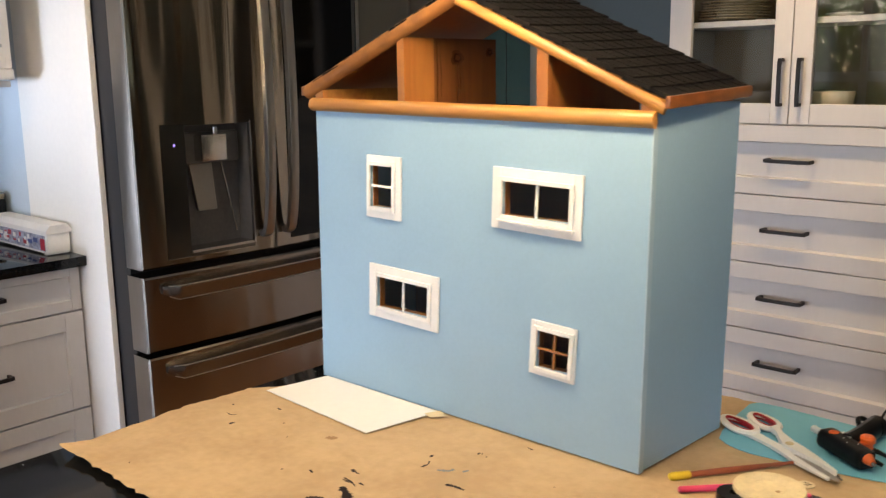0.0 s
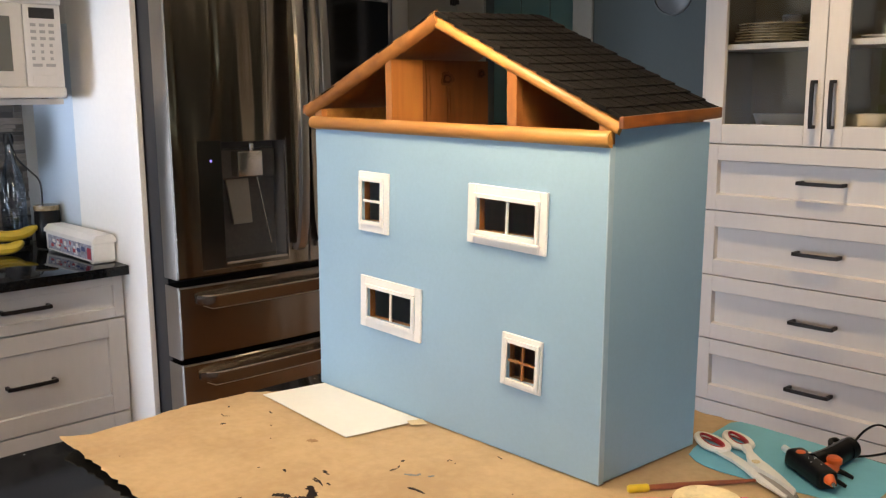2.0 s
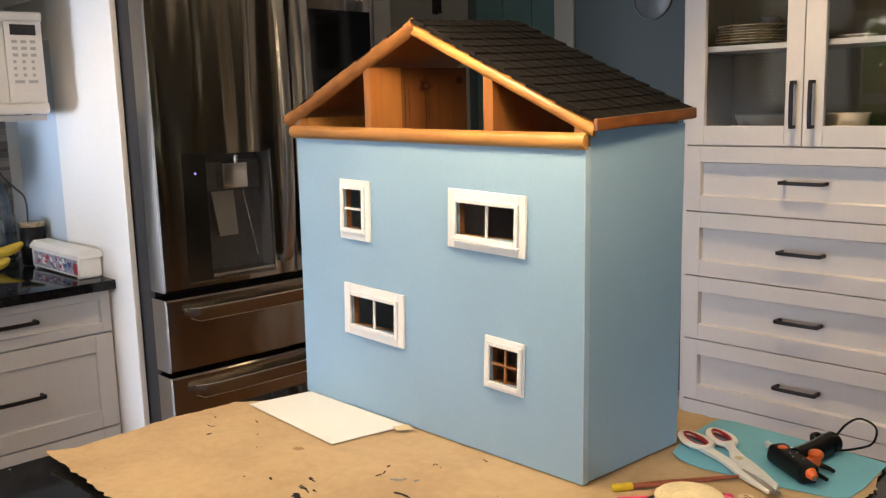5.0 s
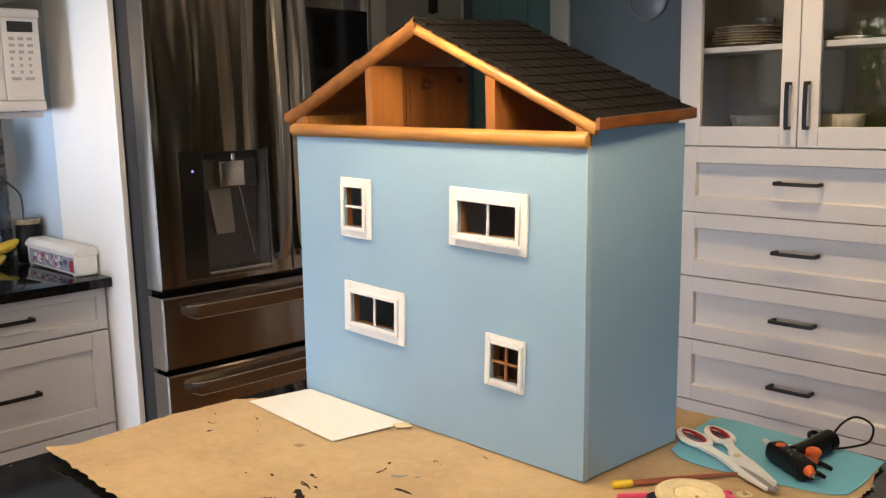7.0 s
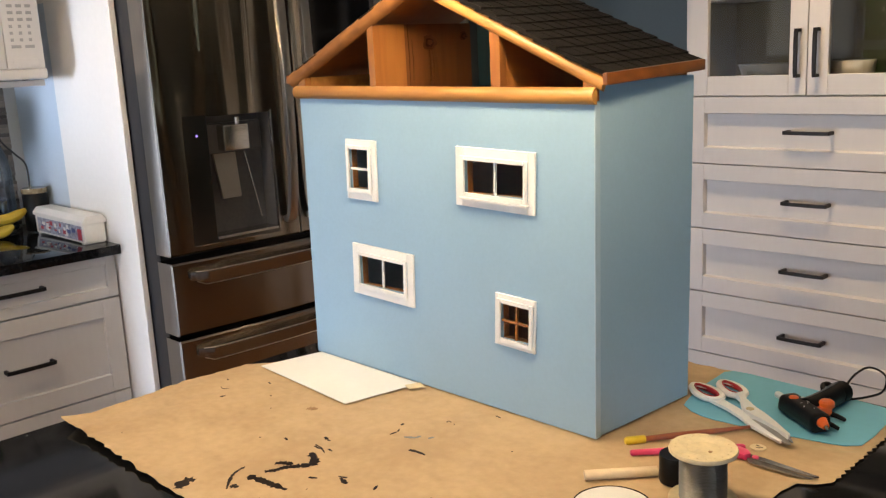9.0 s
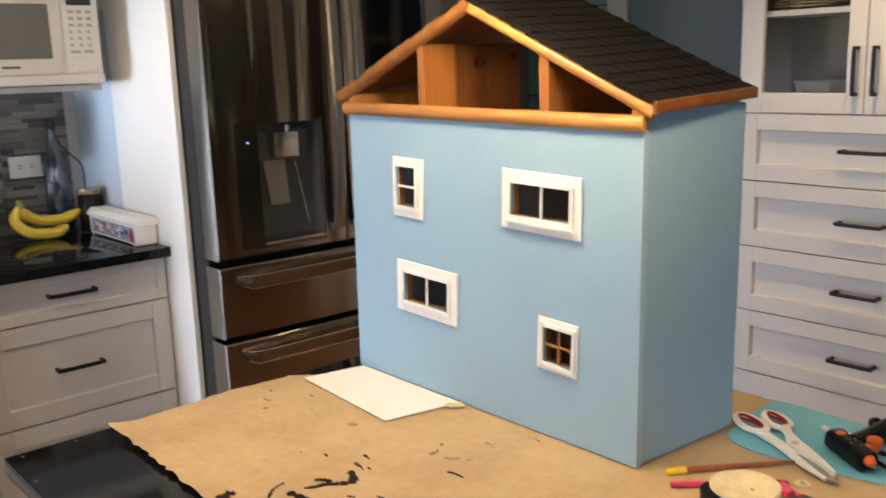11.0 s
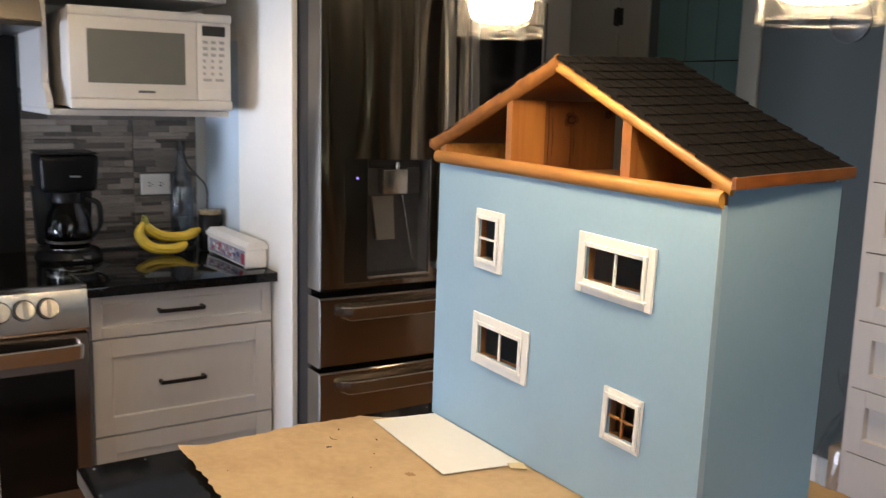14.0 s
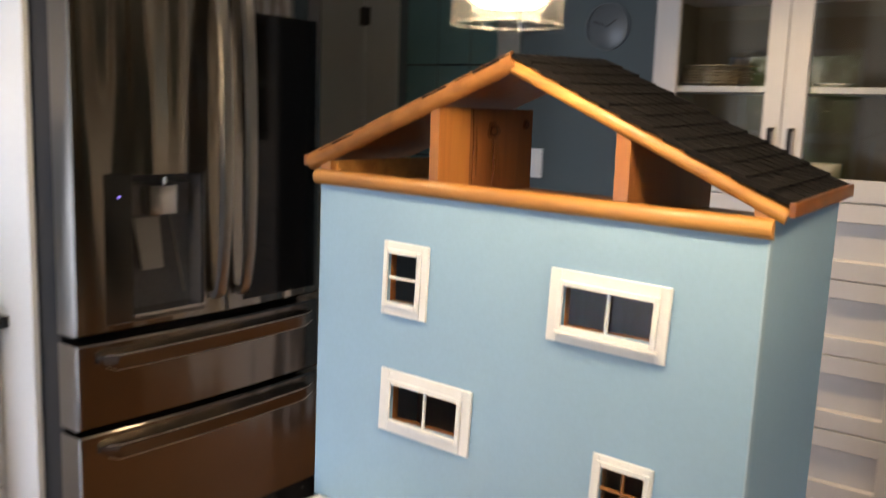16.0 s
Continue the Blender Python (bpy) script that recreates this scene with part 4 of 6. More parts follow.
for o in house.children_recursive:
    roof = o.name.startswith(("roof_slope", "ridge_cap")) or o.parent.name.startswith("roof_slope")
    if o.name.startswith("shingle"):
        m = o.matrix_basis.copy()
        c = m.translation
        o.matrix_basis = Matrix.Translation((c.x + skew(c.y, c.z, roof), c.y, c.z + lift(c.x, c.z) + rise(c.y, roof))) @ Matrix.Rotation(LEAN, 4, "Y") @ Matrix.Translation(-c) @ m
    elif o.data.name not in done:
        done.add(o.data.name)
        for v in o.data.vertices:
            v.co = Vector((v.co.x + skew(v.co.y, v.co.z, roof), v.co.y, v.co.z + lift(v.co.x, v.co.z) + rise(v.co.y, roof)))

# ---- pendants over the island ----
PENDANTS = [(-0.832, 0.916, 1.588), (-0.353, 0.927, 1.581)]


def pendant(x, y, z):
    t = thing("pendant_lamp", (x, y, CEIL), "glass cylinder pendant lamp with glowing frosted core, hung from the ceiling", "pendant lamp", "pendants over the island")
    bm = BM()
    a, b = ring(bm, (x, y, z), (0, 0, 1), 0.058, 48), ring(bm, (x, y, z + 0.15), (0, 0, 1), 0.058, 48)
    bridge(bm, a, b)
    c, d = ring(bm, (x, y, z), (0, 0, 1), 0.0555, 48), ring(bm, (x, y, z + 0.15), (0, 0, 1), 0.0555, 48)
    bridge(bm, c, d)
    bridge(bm, a, c)
    bridge(bm, b, d)
    g = part("glass_shade", bm, LAMP_GLASS, t, "clear glass cylinder")
    g.visible_shadow = False
    bm = BM()
    lathe(bm, [(0, 0.017), (0.030, 0.018), (0.038, 0.023), (0.0425, 0.035), (0.0455, 0.125), (0.02, 0.13), (0, 0.13)], (x, y, z), 40)
    part("diffuser", bm, GLOW, t, "glowing frosted glass core")
    rim = [Vector((x + 0.0567 * math.cos(a), y + 0.0567 * math.sin(a), z - 0.0002)) for a in (2 * math.pi * i / 48 for i in range(48))]
    r = part("rim", tube(BM(), rim, 0.0016, 8, closed=True, up=(0, 0, 1)), RIM_GLASS, g, "polished glass rim")
    r.visible_shadow = False
    bm = BM()
    lathe(bm, [(0, 0.131), (0.0545, 0.131), (0.0545, 0.152), (0.02, 0.158), (0.012, 0.2), (0.003, 0.205), (0.003, CEIL - z - 0.025), (0.05, CEIL - z - 0.024), (0.055, CEIL - z - 0.001), (0, CEIL - z - 0.001)], (x, y, z), 32)
    part("stem", bm, CHROME, t)


for p in PENDANTS:
    pendant(*p)
for dx, dy, _, _, _ in DOWNLIGHTS:
    bm = BM()
    lathe(bm, [(0.062, -0.001), (0.075, -0.001), (0.075, -0.006), (0.064, -0.008), (0.062, -0.001)], (dx, dy, CEIL), 32)
    dl = solid("ceiling_downlight", bm, WHITE_TRIM, "round white ceiling lamp, out of view", "downlight", group="ceiling lamps")
    r = 0.05
    part("lens", lathe(BM(), [(0, -0.002), (r, -0.002), (r, -0.004), (0, -0.004)], (dx, dy, CEIL), 28), LENS, dl, "glowing lamp lens")

# ---- left run: drawers, counter, backsplash, range ----
CT = 0.874
XC = -2.86
base = thing("drawer_cabinet", (-3.2, 1.10, FLOOR), "white shaker drawer cabinet with black pulls beside the range", "cabinet")
CY0, CY1 = 0.786, 1.414
part("body", cbox(XW + 0.01, XC - 0.021, CY0, CY1, FLOOR + 0.1, CT - 0.034), CABINET, base)
part("toe_kick", cbox(XW + 0.01, XC - 0.08, CY0, CY1, FLOOR, FLOOR + 0.099), DARK, base)
for z0, z1, pz in ((0.690, 0.838, 0.769), (0.352, 0.684, 0.518), (0.068, 0.346, 0.21)):
    m = Matrix.Translation((XC, 0, 0)) @ FACE_X
    d = shaker("drawer", CY0 + 0.002, CY1 - 0.002, z0, z1, 0.062 if z1 - z0 > 0.2 else 0.034, 0.009, 0.02, m, 0.003, CABINET, base)
    part("pull", pull(BM(), 1.004, 1.162, pz, 0.030, m, foot=0.0088), BLACK_METAL, d, "black bar pull")
solid("counter_top", cbox(XW + 0.002, -2.812, 0.768, 1.418, CT - 0.033, CT, 0.003, 2), GRANITE, "polished black granite counter with white flecks", "worktop")
# cool shade on the panel behind the microwave, put in as a pale blue strip
solid("stub_wall", cbox(XW + 0.002, -3.2005, 1.423, 1.441, FLOOR, 1.699), PANEL_COOL_SHADE, "strip beside the counter with the panel's cool shade in its pale blue", kind="structure")
bm = cbox(-3.20, -2.69, 1.420, 1.441, FLOOR, CEIL - 0.002, 0.002)
box(bm, XW + 0.002, -3.2002, 1.420, 1.441, 1.70, CEIL - 0.002)
solid("side_panel", bm, PANEL, "tall white panel between the counter and the fridge", "panel")

# backsplash of stone strips
bs = thing("backsplash", (XW, 1.0, CT), "grey and beige stone strip backsplash over the counter", "backsplash", kind="structure")
part("backing", cbox(XW + 0.001, XW + 0.004, 0.706, 1.377, CT + 0.001, 1.5), GROUT, bs)
rnd = random.Random(8)
me_cache = {}
z = CT + 0.003
rows = []
while z < 1.49:
    h = rnd.choice((0.010, 0.013, 0.015, 0.021, 0.025))
    rows.append((z, min(h, 1.498 - z)))
    z += h + 0.0014
for z, h in rows:
    # the strips come in sheets that meet at 1.12
    for s0, s1 in ((0.708, 1.1185), (1.1215, 1.376)):
        y = s0 - rnd.uniform(0, 0.12)
        while y < s1 - 0.004:
            l = rnd.choice((0.08, 0.13, 0.19, 0.27))
            y0, y1 = max(y, s0), min(y + l, s1)
            y += l + 0.0014
            if y1 - y0 < 0.014:
                continue
            dpt = rnd.choice((0.008, 0.010, 0.013))
            key = (round(y1 - y0, 3), round(h, 3), dpt)
            if key not in me_cache:
                me_cache[key] = mesh_of("tile", cbox(0, dpt, 0, y1 - y0, 0, h), TILE, 0)
            piece("tile", me_cache[key], Matrix.Translation((XW + 0.0045, y0, z)), bs)
out = thing("wall_outlet", (XW + 0.02, 1.20, 1.12), "white double wall outlet in the backsplash", "outlet")
part("plate", cbox(XW + 0.018, XW + 0.024, 1.142, 1.262, 1.083, 1.167, 0.002), WHITE_PLASTIC, out)
for oy in (1.180, 1.224):
    part("socket", cbox(XW + 0.0242, XW + 0.027, oy - 0.017, oy + 0.017, 1.111, 1.139, 0.001), WHITE_PLASTIC, out)
    for q in (-0.006, 0.006):
        part("slot", cbox(XW + 0.0272, XW + 0.0276, oy - 0.0065, oy + 0.0035, 1.125 + q - 0.0016, 1.125 + q + 0.0016), DARK, out)
    part("slot", cyl(BM(), (XW + 0.0272, oy + 0.009, 1.125), (XW + 0.0277, oy + 0.009, 1.125), 0.0026, seg=10), DARK, out)

# range with knobs, oven door and towel
rg = thing("range", (-3.2, 0.39, FLOOR), "stainless steel slide-in range with black oven glass", "range")
RY, RYL = 0.766, 0.006
XS = -2.80
part("body", cbox(XW + 0.06, XS - 0.03, RYL, RY, FLOOR + 0.03, 0.865), DARK, rg)
part("cooktop", cbox(XW + 0.05, XS - 0.055, RYL - 0.004, RY + 0.0, 0.8655, 0.884, 0.003), BLACK_GLASS, rg, "black glass cooktop")
part("cooktop_trim", cbox(-3.02, XS - 0.0, RY - 0.014, RY + 0.0, 0.8845, 0.889, 0.0015), CHROME, rg)
bm = BM()
prof = [(XS - 0.052, 0.886), (XS - 0.035, 0.892), (XS - 0.010, 0.888), (XS + 0.004, 0.878), (XS + 0.030, 0.766), (XS + 0.026, 0.750), (XS - 0.029, 0.750), (XS - 0.029, 0.864), (XS - 0.052, 0.8655)]
prism(bm, [(x, z) for x, z in prof], RYL, RY - 0.0005, Matrix(((1, 0, 0, 0), (0, 0, 1, 0), (0, 1, 0, 0), (0, 0, 0, 1))))
panel = part("control_panel", bm, RANGE_STEEL, rg, "bright steel control panel")
nrm = Vector((0.106, 0, 0.026)).normalized()
upv = Vector((-0.026, 0, 0.106)).normalized()
for ky in (0.645, 0.577, 0.509, 0.22, 0.15, 0.08):
    c = Vector((XS + 0.0165, ky, 0.828))
    kn = part("knob", cyl(BM(), c + nrm * 0.0085, c + nrm * 0.046, 0.0295, 0.0265, 30), KNOB_STEEL, panel, "brushed steel knob")
    part("knob_skirt", cyl(BM(), c, c + nrm * 0.008, 0.0335, 0.0335, 30), DARK, panel, "dark knob skirt")
    q = Matrix.Translation(c + nrm * 0.0462) @ Matrix(((nrm.x, 0, upv.x, 0), (0, 1, 0, 0), (nrm.z, 0, upv.z, 0), (0, 0, 0, 1)))
    part("grip", box(BM(), 0, 0.012, -0.006, 0.006, -0.0235, 0.0235, 0.003, 2, q), KNOB_STEEL, rg)
c = Vector((XS + 0.0175, 0.37, 0.828))
q = Matrix.Translation(c) @ Matrix(((nrm.x, 0, upv.x, 0), (0, 1, 0, 0), (nrm.z, 0, upv.z, 0), (0, 0, 0, 1)))
part("display", box(BM(), -0.002, 0.0015, -0.085, 0.085, -0.028, 0.028, 0.001, 1, q), BLACK_GLASS, rg)
bm = BM()
box(bm, XS - 0.028, XS + 0.012, RYL, RY - 0.001, 0.16, 0.740, 0.004)
door = part("oven_door", bm, STEEL_H, rg, "stainless oven door")
part("oven_glass", cbox(XS + 0.0125, XS + 0.0165, RYL + 0.05, RY - 0.048, 0.22, 0.622, 0.002), BLACK_GLASS, door, "black oven glass")
bm = BM()
pts = [(XS + 0.014, RYL + 0.03, 0.685), (XS + 0.05, RYL + 0.035, 0.69), (XS + 0.068, 0.12, 0.692), (XS + 0.075, 0.386, 0.693), (XS + 0.068, 0.65, 0.692), (XS + 0.05, RY - 0.03, 0.69), (XS + 0.014, RY - 0.025, 0.685)]
line = curve_points(pts, 6)
rows = []
for i, p in enumerate(line):
    f = min(1, 0.35 + 0.65 * min(i, len(line) - 1 - i) / 7)
    rows.append([bm.verts.new(p + Vector((a, 0, b * f))) for a, b in ((-0.006, 0.022), (0.005, 0.024), (0.009, 0.021), (0.001, -0.026), (-0.004, -0.028), (-0.009, -0.024))])
for p, q in zip(rows, rows[1:]):
    bridge(bm, p, q)
bm.faces.new(rows[0][::-1])
bm.faces.new(rows[-1])
part("oven_handle", bm, RANGE_STEEL, door, "bowed steel bar handle")
part("bottom_drawer", cbox(XS - 0.028, XS + 0.010, RYL, RY - 0.001, FLOOR + 0.04, 0.152, 0.004), STEEL_H, rg)
# towel over the oven handle
bm = BM()
NU, NV = 22, 26
tg = []
for i in range(NU + 1):
    u = i / NU
    col = []
    for j in range(NV + 1):
        v = j / NV
        y = 0.06 + (0.372 + 0.052 * math.sin(min(1, v * 1.9) * math.pi / 2) ** 2 - 0.02 * v) * u + 0.012 * v * math.sin(u * 7)
        wob = 0.020 * math.sin(u * 11 + v * 3.5) * min(1, v * 2.2) + 0.010 * math.sin(u * 23 + 1.0 - v * 5) * v + 0.012 * noise.noise(Vector((u * 5, v * 6, 2))) * min(1, v * 3)
        if v < 0.08:
            z, x = 0.719, XS + 0.062 + 0.25 * v
        else:
            z, x = 0.719 - (v - 0.08) * 0.60 - 0.01 * math.sin(u * 9) * v, XS + 0.094 + wob
        col.append(bm.verts.new((x, y, z)))
    tg.append(col)
for i in range(NU):
    for j in range(NV):
        bm.faces.new((tg[i][j], tg[i + 1][j], tg[i + 1][j + 1], tg[i][j + 1]))
ext = bmesh.ops.extrude_face_region(bm, geom=bm.faces[:])
for v in (g for g in ext["geom"] if isinstance(g, bmesh.types.BMVert)):
    v.co.x -= 0.005
solid("dish_towel", bm, CLOTH, "off-white dish towel hanging over the oven handle", "towel", smooth=70)
solid("range_backsplash", cbox(XW + 0.001, XW + 0.02, -0.03, 0.704, CT + 0.001, 1.689, 0.001), PANEL_BLACK, "glossy black panel behind the range", kind="structure")
# hood
hood = thing("range_hood", (-3.3, 0.38, 1.7), "dark stainless range hood under a white cabinet", "range hood")
bm = BM()
pf = [(XW + 0.022, 1.707), (-2.935, 1.707), (-2.935, 1.713), (-3.015, 1.838), (XW + 0.022, 1.838)]
prism(bm, pf, -0.02, 0.695, Matrix(((1, 0, 0, 0), (0, 0, 1, 0), (0, 1, 0, 0), (0, 0, 0, 1))))
part("canopy", bm, HOOD_STEEL, hood)
part("lip", cbox(XW + 0.022, -2.936, -0.019, 0.694, 1.690, 1.7065, 0.005, 3), DARK, hood)

# upper cabinet with a microwave shelf
up = thing("wall_cabinet", (-3.3, 1.04, 1.42), "white wall cabinet with an open microwave shelf", "cabinet")
UX = -3.03
part("shelf", cbox(XW + 0.002, UX + 0.02, 0.715, 1.3175, 1.416, 1.436, 0.002), CABINET, up)
bm = BM()
pf = [(XW + 0.002, 1.4362), (UX - 0.02, 1.4362), (UX - 0.02, 1.46), (UX - 0.09, 1.52), (UX - 0.09, 1.811), (XW + 0.002, 1.811)]
prism(bm, pf, 0.715, 0.735, Matrix(((1, 0, 0, 0), (0, 0, 1, 0), (0, 1, 0, 0), (0, 0, 0, 1))))
part("shelf_side", bm, CABINET, up)
part("body", cbox(XW + 0.002, UX - 0.021, 0.715, 1.3175, 1.831, CEIL - 0.003), CABINET, up)
part("light_rail", cbox(XW + 0.002, UX + 0.004, 0.716, 1.3165, 1.812, 1.8305, 0.003), CABINET, up)
m = Matrix.Translation((UX, 0, 0)) @ FACE_X
for y0, y1, py in ((0.717, 1.014, 0.984), (1.018, 1.3155, 1.046)):
    d = shaker("door", y0, y1, 1.834, CEIL - 0.006, 0.06, 0.009, 0.02, m, 0.003, CABINET, up)
    part("pull", pull(BM(), 1.852, 2.00, py, 0.030, m, True), HANDLE, d, "steel bar pull")
ov = thing("wall_cabinet", (-3.3, 0.34, 1.84), "white two-door cabinet over the range hood", "cabinet")
part("body", cbox(XW + 0.002, UX - 0.021, -0.015, 0.703, 1.840, CEIL - 0.003), CABINET, ov)
for y0, y1 in ((-0.013, 0.343), (0.347, 0.7015)):
    shaker("door", y0, y1, 1.8405, CEIL - 0.006, 0.06, 0.009, 0.02, m, 0.003, CABINET, ov)
mw = thing("microwave", (-3.2, 1.045, 1.438), "white countertop microwave on the shelf", "microwave")
MX = -2.985
part("body", cbox(-3.40, MX - 0.035, 0.778, 1.312, 1.4445, 1.762, 0.008, 2), MICRO, mw)
part("front", cbox(MX - 0.0345, MX, 0.775, 1.316, 1.4395, 1.766, 0.010, 3), MICRO, mw)
part("door_panel", cbox(MX - 0.004, MX + 0.006, 0.776, 1.190, 1.474, 1.738, 0.004, 2), MICRO, mw)
part("window", cbox(MX + 0.0062, MX + 0.0078, 0.832, 1.152, 1.524, 1.697, 0.001), MICRO_WIN, mw, "grey mesh microwave window")
part("key_panel", cbox(MX - 0.004, MX + 0.006, 1.1935, 1.314, 1.474, 1.738, 0.004, 2), MICRO, mw)
part("top_lip", cbox(MX - 0.02, MX + 0.010, 0.773, 1.318, 1.7385, 1.7685, 0.008, 3), MICRO, mw)
part("bottom_lip", cbox(MX - 0.02, MX + 0.010, 0.773, 1.318, 1.4385, 1.4735, 0.008, 3), MICRO, mw)
part("display", cbox(MX + 0.0062, MX + 0.008, 1.212, 1.294, 1.694, 1.728, 0.001), DARK, mw, "dark clock display")
for r in range(7):
    n = 3 if r != 6 else 2
    for c in range(n):
        w = 0.020 if n == 3 else 0.034
        y = 1.214 + c * (0.029 if n == 3 else 0.043)
        z = 1.668 - r * 0.0215
        part("key", cbox(MX + 0.0062, MX + 0.0072, y, y + w * (0.5 if 2 < r < 6 else 0.9), z, z + 0.010), KEY_GREY, mw)
part("open_button", cbox(MX + 0.0062, MX + 0.0075, 1.212, 1.294, 1.482, 1.512, 0.001), MICRO, mw)
part("badge", cbox(MX + 0.0062, MX + 0.0074, 0.992, 1.048, 1.494, 1.502), DARK_GREY, mw, "small grey maker's badge")
for fy in (0.82, 1.27):
    part("foot", cyl(BM(), (-3.05, fy, 1.4362), (-3.05, fy, 1.4443), 0.012, seg=12), DARK, mw)

# things on the counter
bx = thing("wrap_dispenser", (-3.1, 1.35, CT), "white plastic food-wrap dispenser with red and blue print", "dispenser")
ax = Matrix.Translation((-2.900, 1.373, CT)) @ Matrix.Rotation(radians(180), 4, "Z") @ Matrix.Diagonal((1.24, 1.02, 1.07, 1))
part("body", box(BM(), 0, 0.345, -0.038, 0.038, 0.004, 0.066, 0.006, 2, ax), WHITE_PLASTIC, bx)
bm = BM()
prism(bm, [(-0.042, 0.0665), (0.042, 0.0665), (0.042, 0.076), (0.026, 0.092), (-0.030, 0.092), (-0.042, 0.076)], -0.004, 0.349, ax @ Matrix(((0, 0, 1, 0), (1, 0, 0, 0), (0, 1, 0, 0), (0, 0, 0, 1))))
part("lid", bm, WHITE_PLASTIC, bx, smooth=20)
rnd = random.Random(6)
part("print", box(BM(), 0.012, 0.325, 0.0382, 0.0385, 0.012, 0.060, 0, 1, ax), LABEL_PALE, bx, "pale blue printed band")
for i in range(26):
    u, v = rnd.uniform(0.014, 0.30), rnd.uniform(0.014, 0.048)
    wd, ht = rnd.uniform(0.008, 0.026), rnd.uniform(0.005, 0.018)
    mt = rnd.choice((LABEL_RED, LABEL_BLUE, LABEL_BLUE, WHITE_PLASTIC, WHITE_PLASTIC, LABEL_RED))
    part("print", box(BM(), u, min(u + wd, 0.324), 0.0386 + i * 0.00002, 0.0388 + i * 0.00002, v, min(v + ht, 0.059), 0, 1, ax), mt, bx, "small printed colour patch")
part("print", box(BM(), 0.014, 0.040, 0.0392, 0.0395, 0.014, 0.050, 0, 1, ax), LABEL_RED, bx, "red printed patch")
for u in (0.012, 0.32):
    part("foot", box(BM(), u, u + 0.015, -0.036, 0.036, 0.0, 0.0038, 0, 1, ax), WHITE_PLASTIC, bx)

bn = thing("banana_bunch", (-3.36, 1.16, CT), "bunch of two ripe yellow bananas on the counter", "bananas")


def banana(pts, r):
    line = curve_points(pts, 6)
    n = len(line)
    rad = [r * (0.30 + 0.70 * min(1, min(i / (n * 0.22), (n - 1 - i) / (n * 0.14))) ** 0.8) for i in range(n)]
    return tube(BM(), line, rad, 9)


stem = Vector((-3.36, 1.10, CT + 0.131))
for pts in ([(0, 0, 0), (0.005, -0.022, -0.045), (0.02, 0.012, -0.088), (0.035, 0.085, -0.097), (0.035, 0.135, -0.080)],
            [(0, 0, 0), (-0.005, 0.014, -0.030), (-0.012, 0.065, -0.058), (-0.015, 0.14, -0.062), (-0.015, 0.200, -0.040)]):
    part("banana", banana([stem + Vector(p) * 1.12 for p in pts], 0.0205), BANANA, bn)
part("stem", tube(BM(), [stem + Vector((0, 0.003, -0.012)), stem, stem + Vector((0, -0.004, 0.022))], [0.014, 0.012, 0.010], 8), BANANA_TIP, bn)

cm = thing("coffee_maker", (-3.42, 0.86, CT), "black drip coffee maker with glass carafe", "coffee maker")
cx, cy = -3.40, 0.825
part("base", lathe(BM(), [(0, 0.001), (0.118, 0.001), (0.120, 0.012), (0.108, 0.036), (0.088, 0.045), (0, 0.045)], (cx + 0.01, cy, CT), 36), DEEP_BLACK, cm)
bm = cbox(cx - 0.115, cx - 0.045, cy - 0.106, cy + 0.106, CT + 0.0452, CT + 0.27, 0.012, 2)
for v in bm.verts:
    v.co.y = cy + (v.co.y - cy) * (0.86 + 0.14 * (v.co.z - CT) / 0.27)
part("column", bm, DEEP_BLACK, cm)
bm = cbox(cx - 0.116, cx + 0.104, cy - 0.104, cy + 0.104, CT + 0.255, CT + 0.392, 0.024, 4)
for v in bm.verts:
    f = 0.91 + 0.09 * (v.co.z - CT - 0.255) / 0.137
    v.co.y, v.co.x = cy + (v.co.y - cy) * f, cx - 0.116 + (v.co.x - cx + 0.116) * f
head = part("brew_head", bm, DEEP_BLACK, cm)
part("lid", cbox(cx - 0.110, cx + 0.096, cy - 0.098, cy + 0.098, CT + 0.3925, CT + 0.400, 0.003, 2), DEEP_BLACK, head, "flat black hinged lid")
part("filter_basket", lathe(BM(), [(0.050, 0.2525), (0.062, 0.2525), (0.066, 0.2548), (0.050, 0.2548), (0.050, 0.2525)], (cx + 0.03, cy, CT), 28), DARK, head)
bm = BM()
lathe(bm, [(0, 0.048), (0.064, 0.048), (0.079, 0.072), (0.084, 0.112), (0.074, 0.165), (0.056, 0.20), (0.053, 0.215)], (cx + 0.03, cy, CT), 32)
ca = part("carafe", bm, SMOKE, cm, "clear glass carafe")
ca.visible_shadow = False
part("collar", lathe(BM(), [(0, 0.2155), (0.053, 0.2155), (0.056, 0.23), (0.05, 0.25), (0, 0.252)], (cx + 0.03, cy, CT), 28), DEEP_BLACK, ca)
part("carafe_handle", tube(BM(), curve_points([(cx + 0.045, cy + 0.05, CT + 0.225), (cx + 0.07, cy + 0.098, CT + 0.21), (cx + 0.07, cy + 0.102, CT + 0.13), (cx + 0.055, cy + 0.074, CT + 0.085)], 6), 0.010, 8, 0.007), DEEP_BLACK, ca)
part("steel_band", lathe(BM(), [(0.0795, 0.068), (0.0812, 0.068), (0.0832, 0.078), (0.0815, 0.078), (0.0795, 0.068)], (cx + 0.03, cy, CT), 32), HANDLE, ca, "thin steel band")
part("warming_plate", cyl(BM(), (cx + 0.03, cy, CT + 0.0452), (cx + 0.03, cy, CT + 0.0478), 0.075, seg=28), CHROME, cm)
part("switch", cbox(cx + 0.1165, cx + 0.1225, cy + 0.03, cy + 0.055, CT + 0.012, CT + 0.024, 0.001), DARK_GREY, cm)
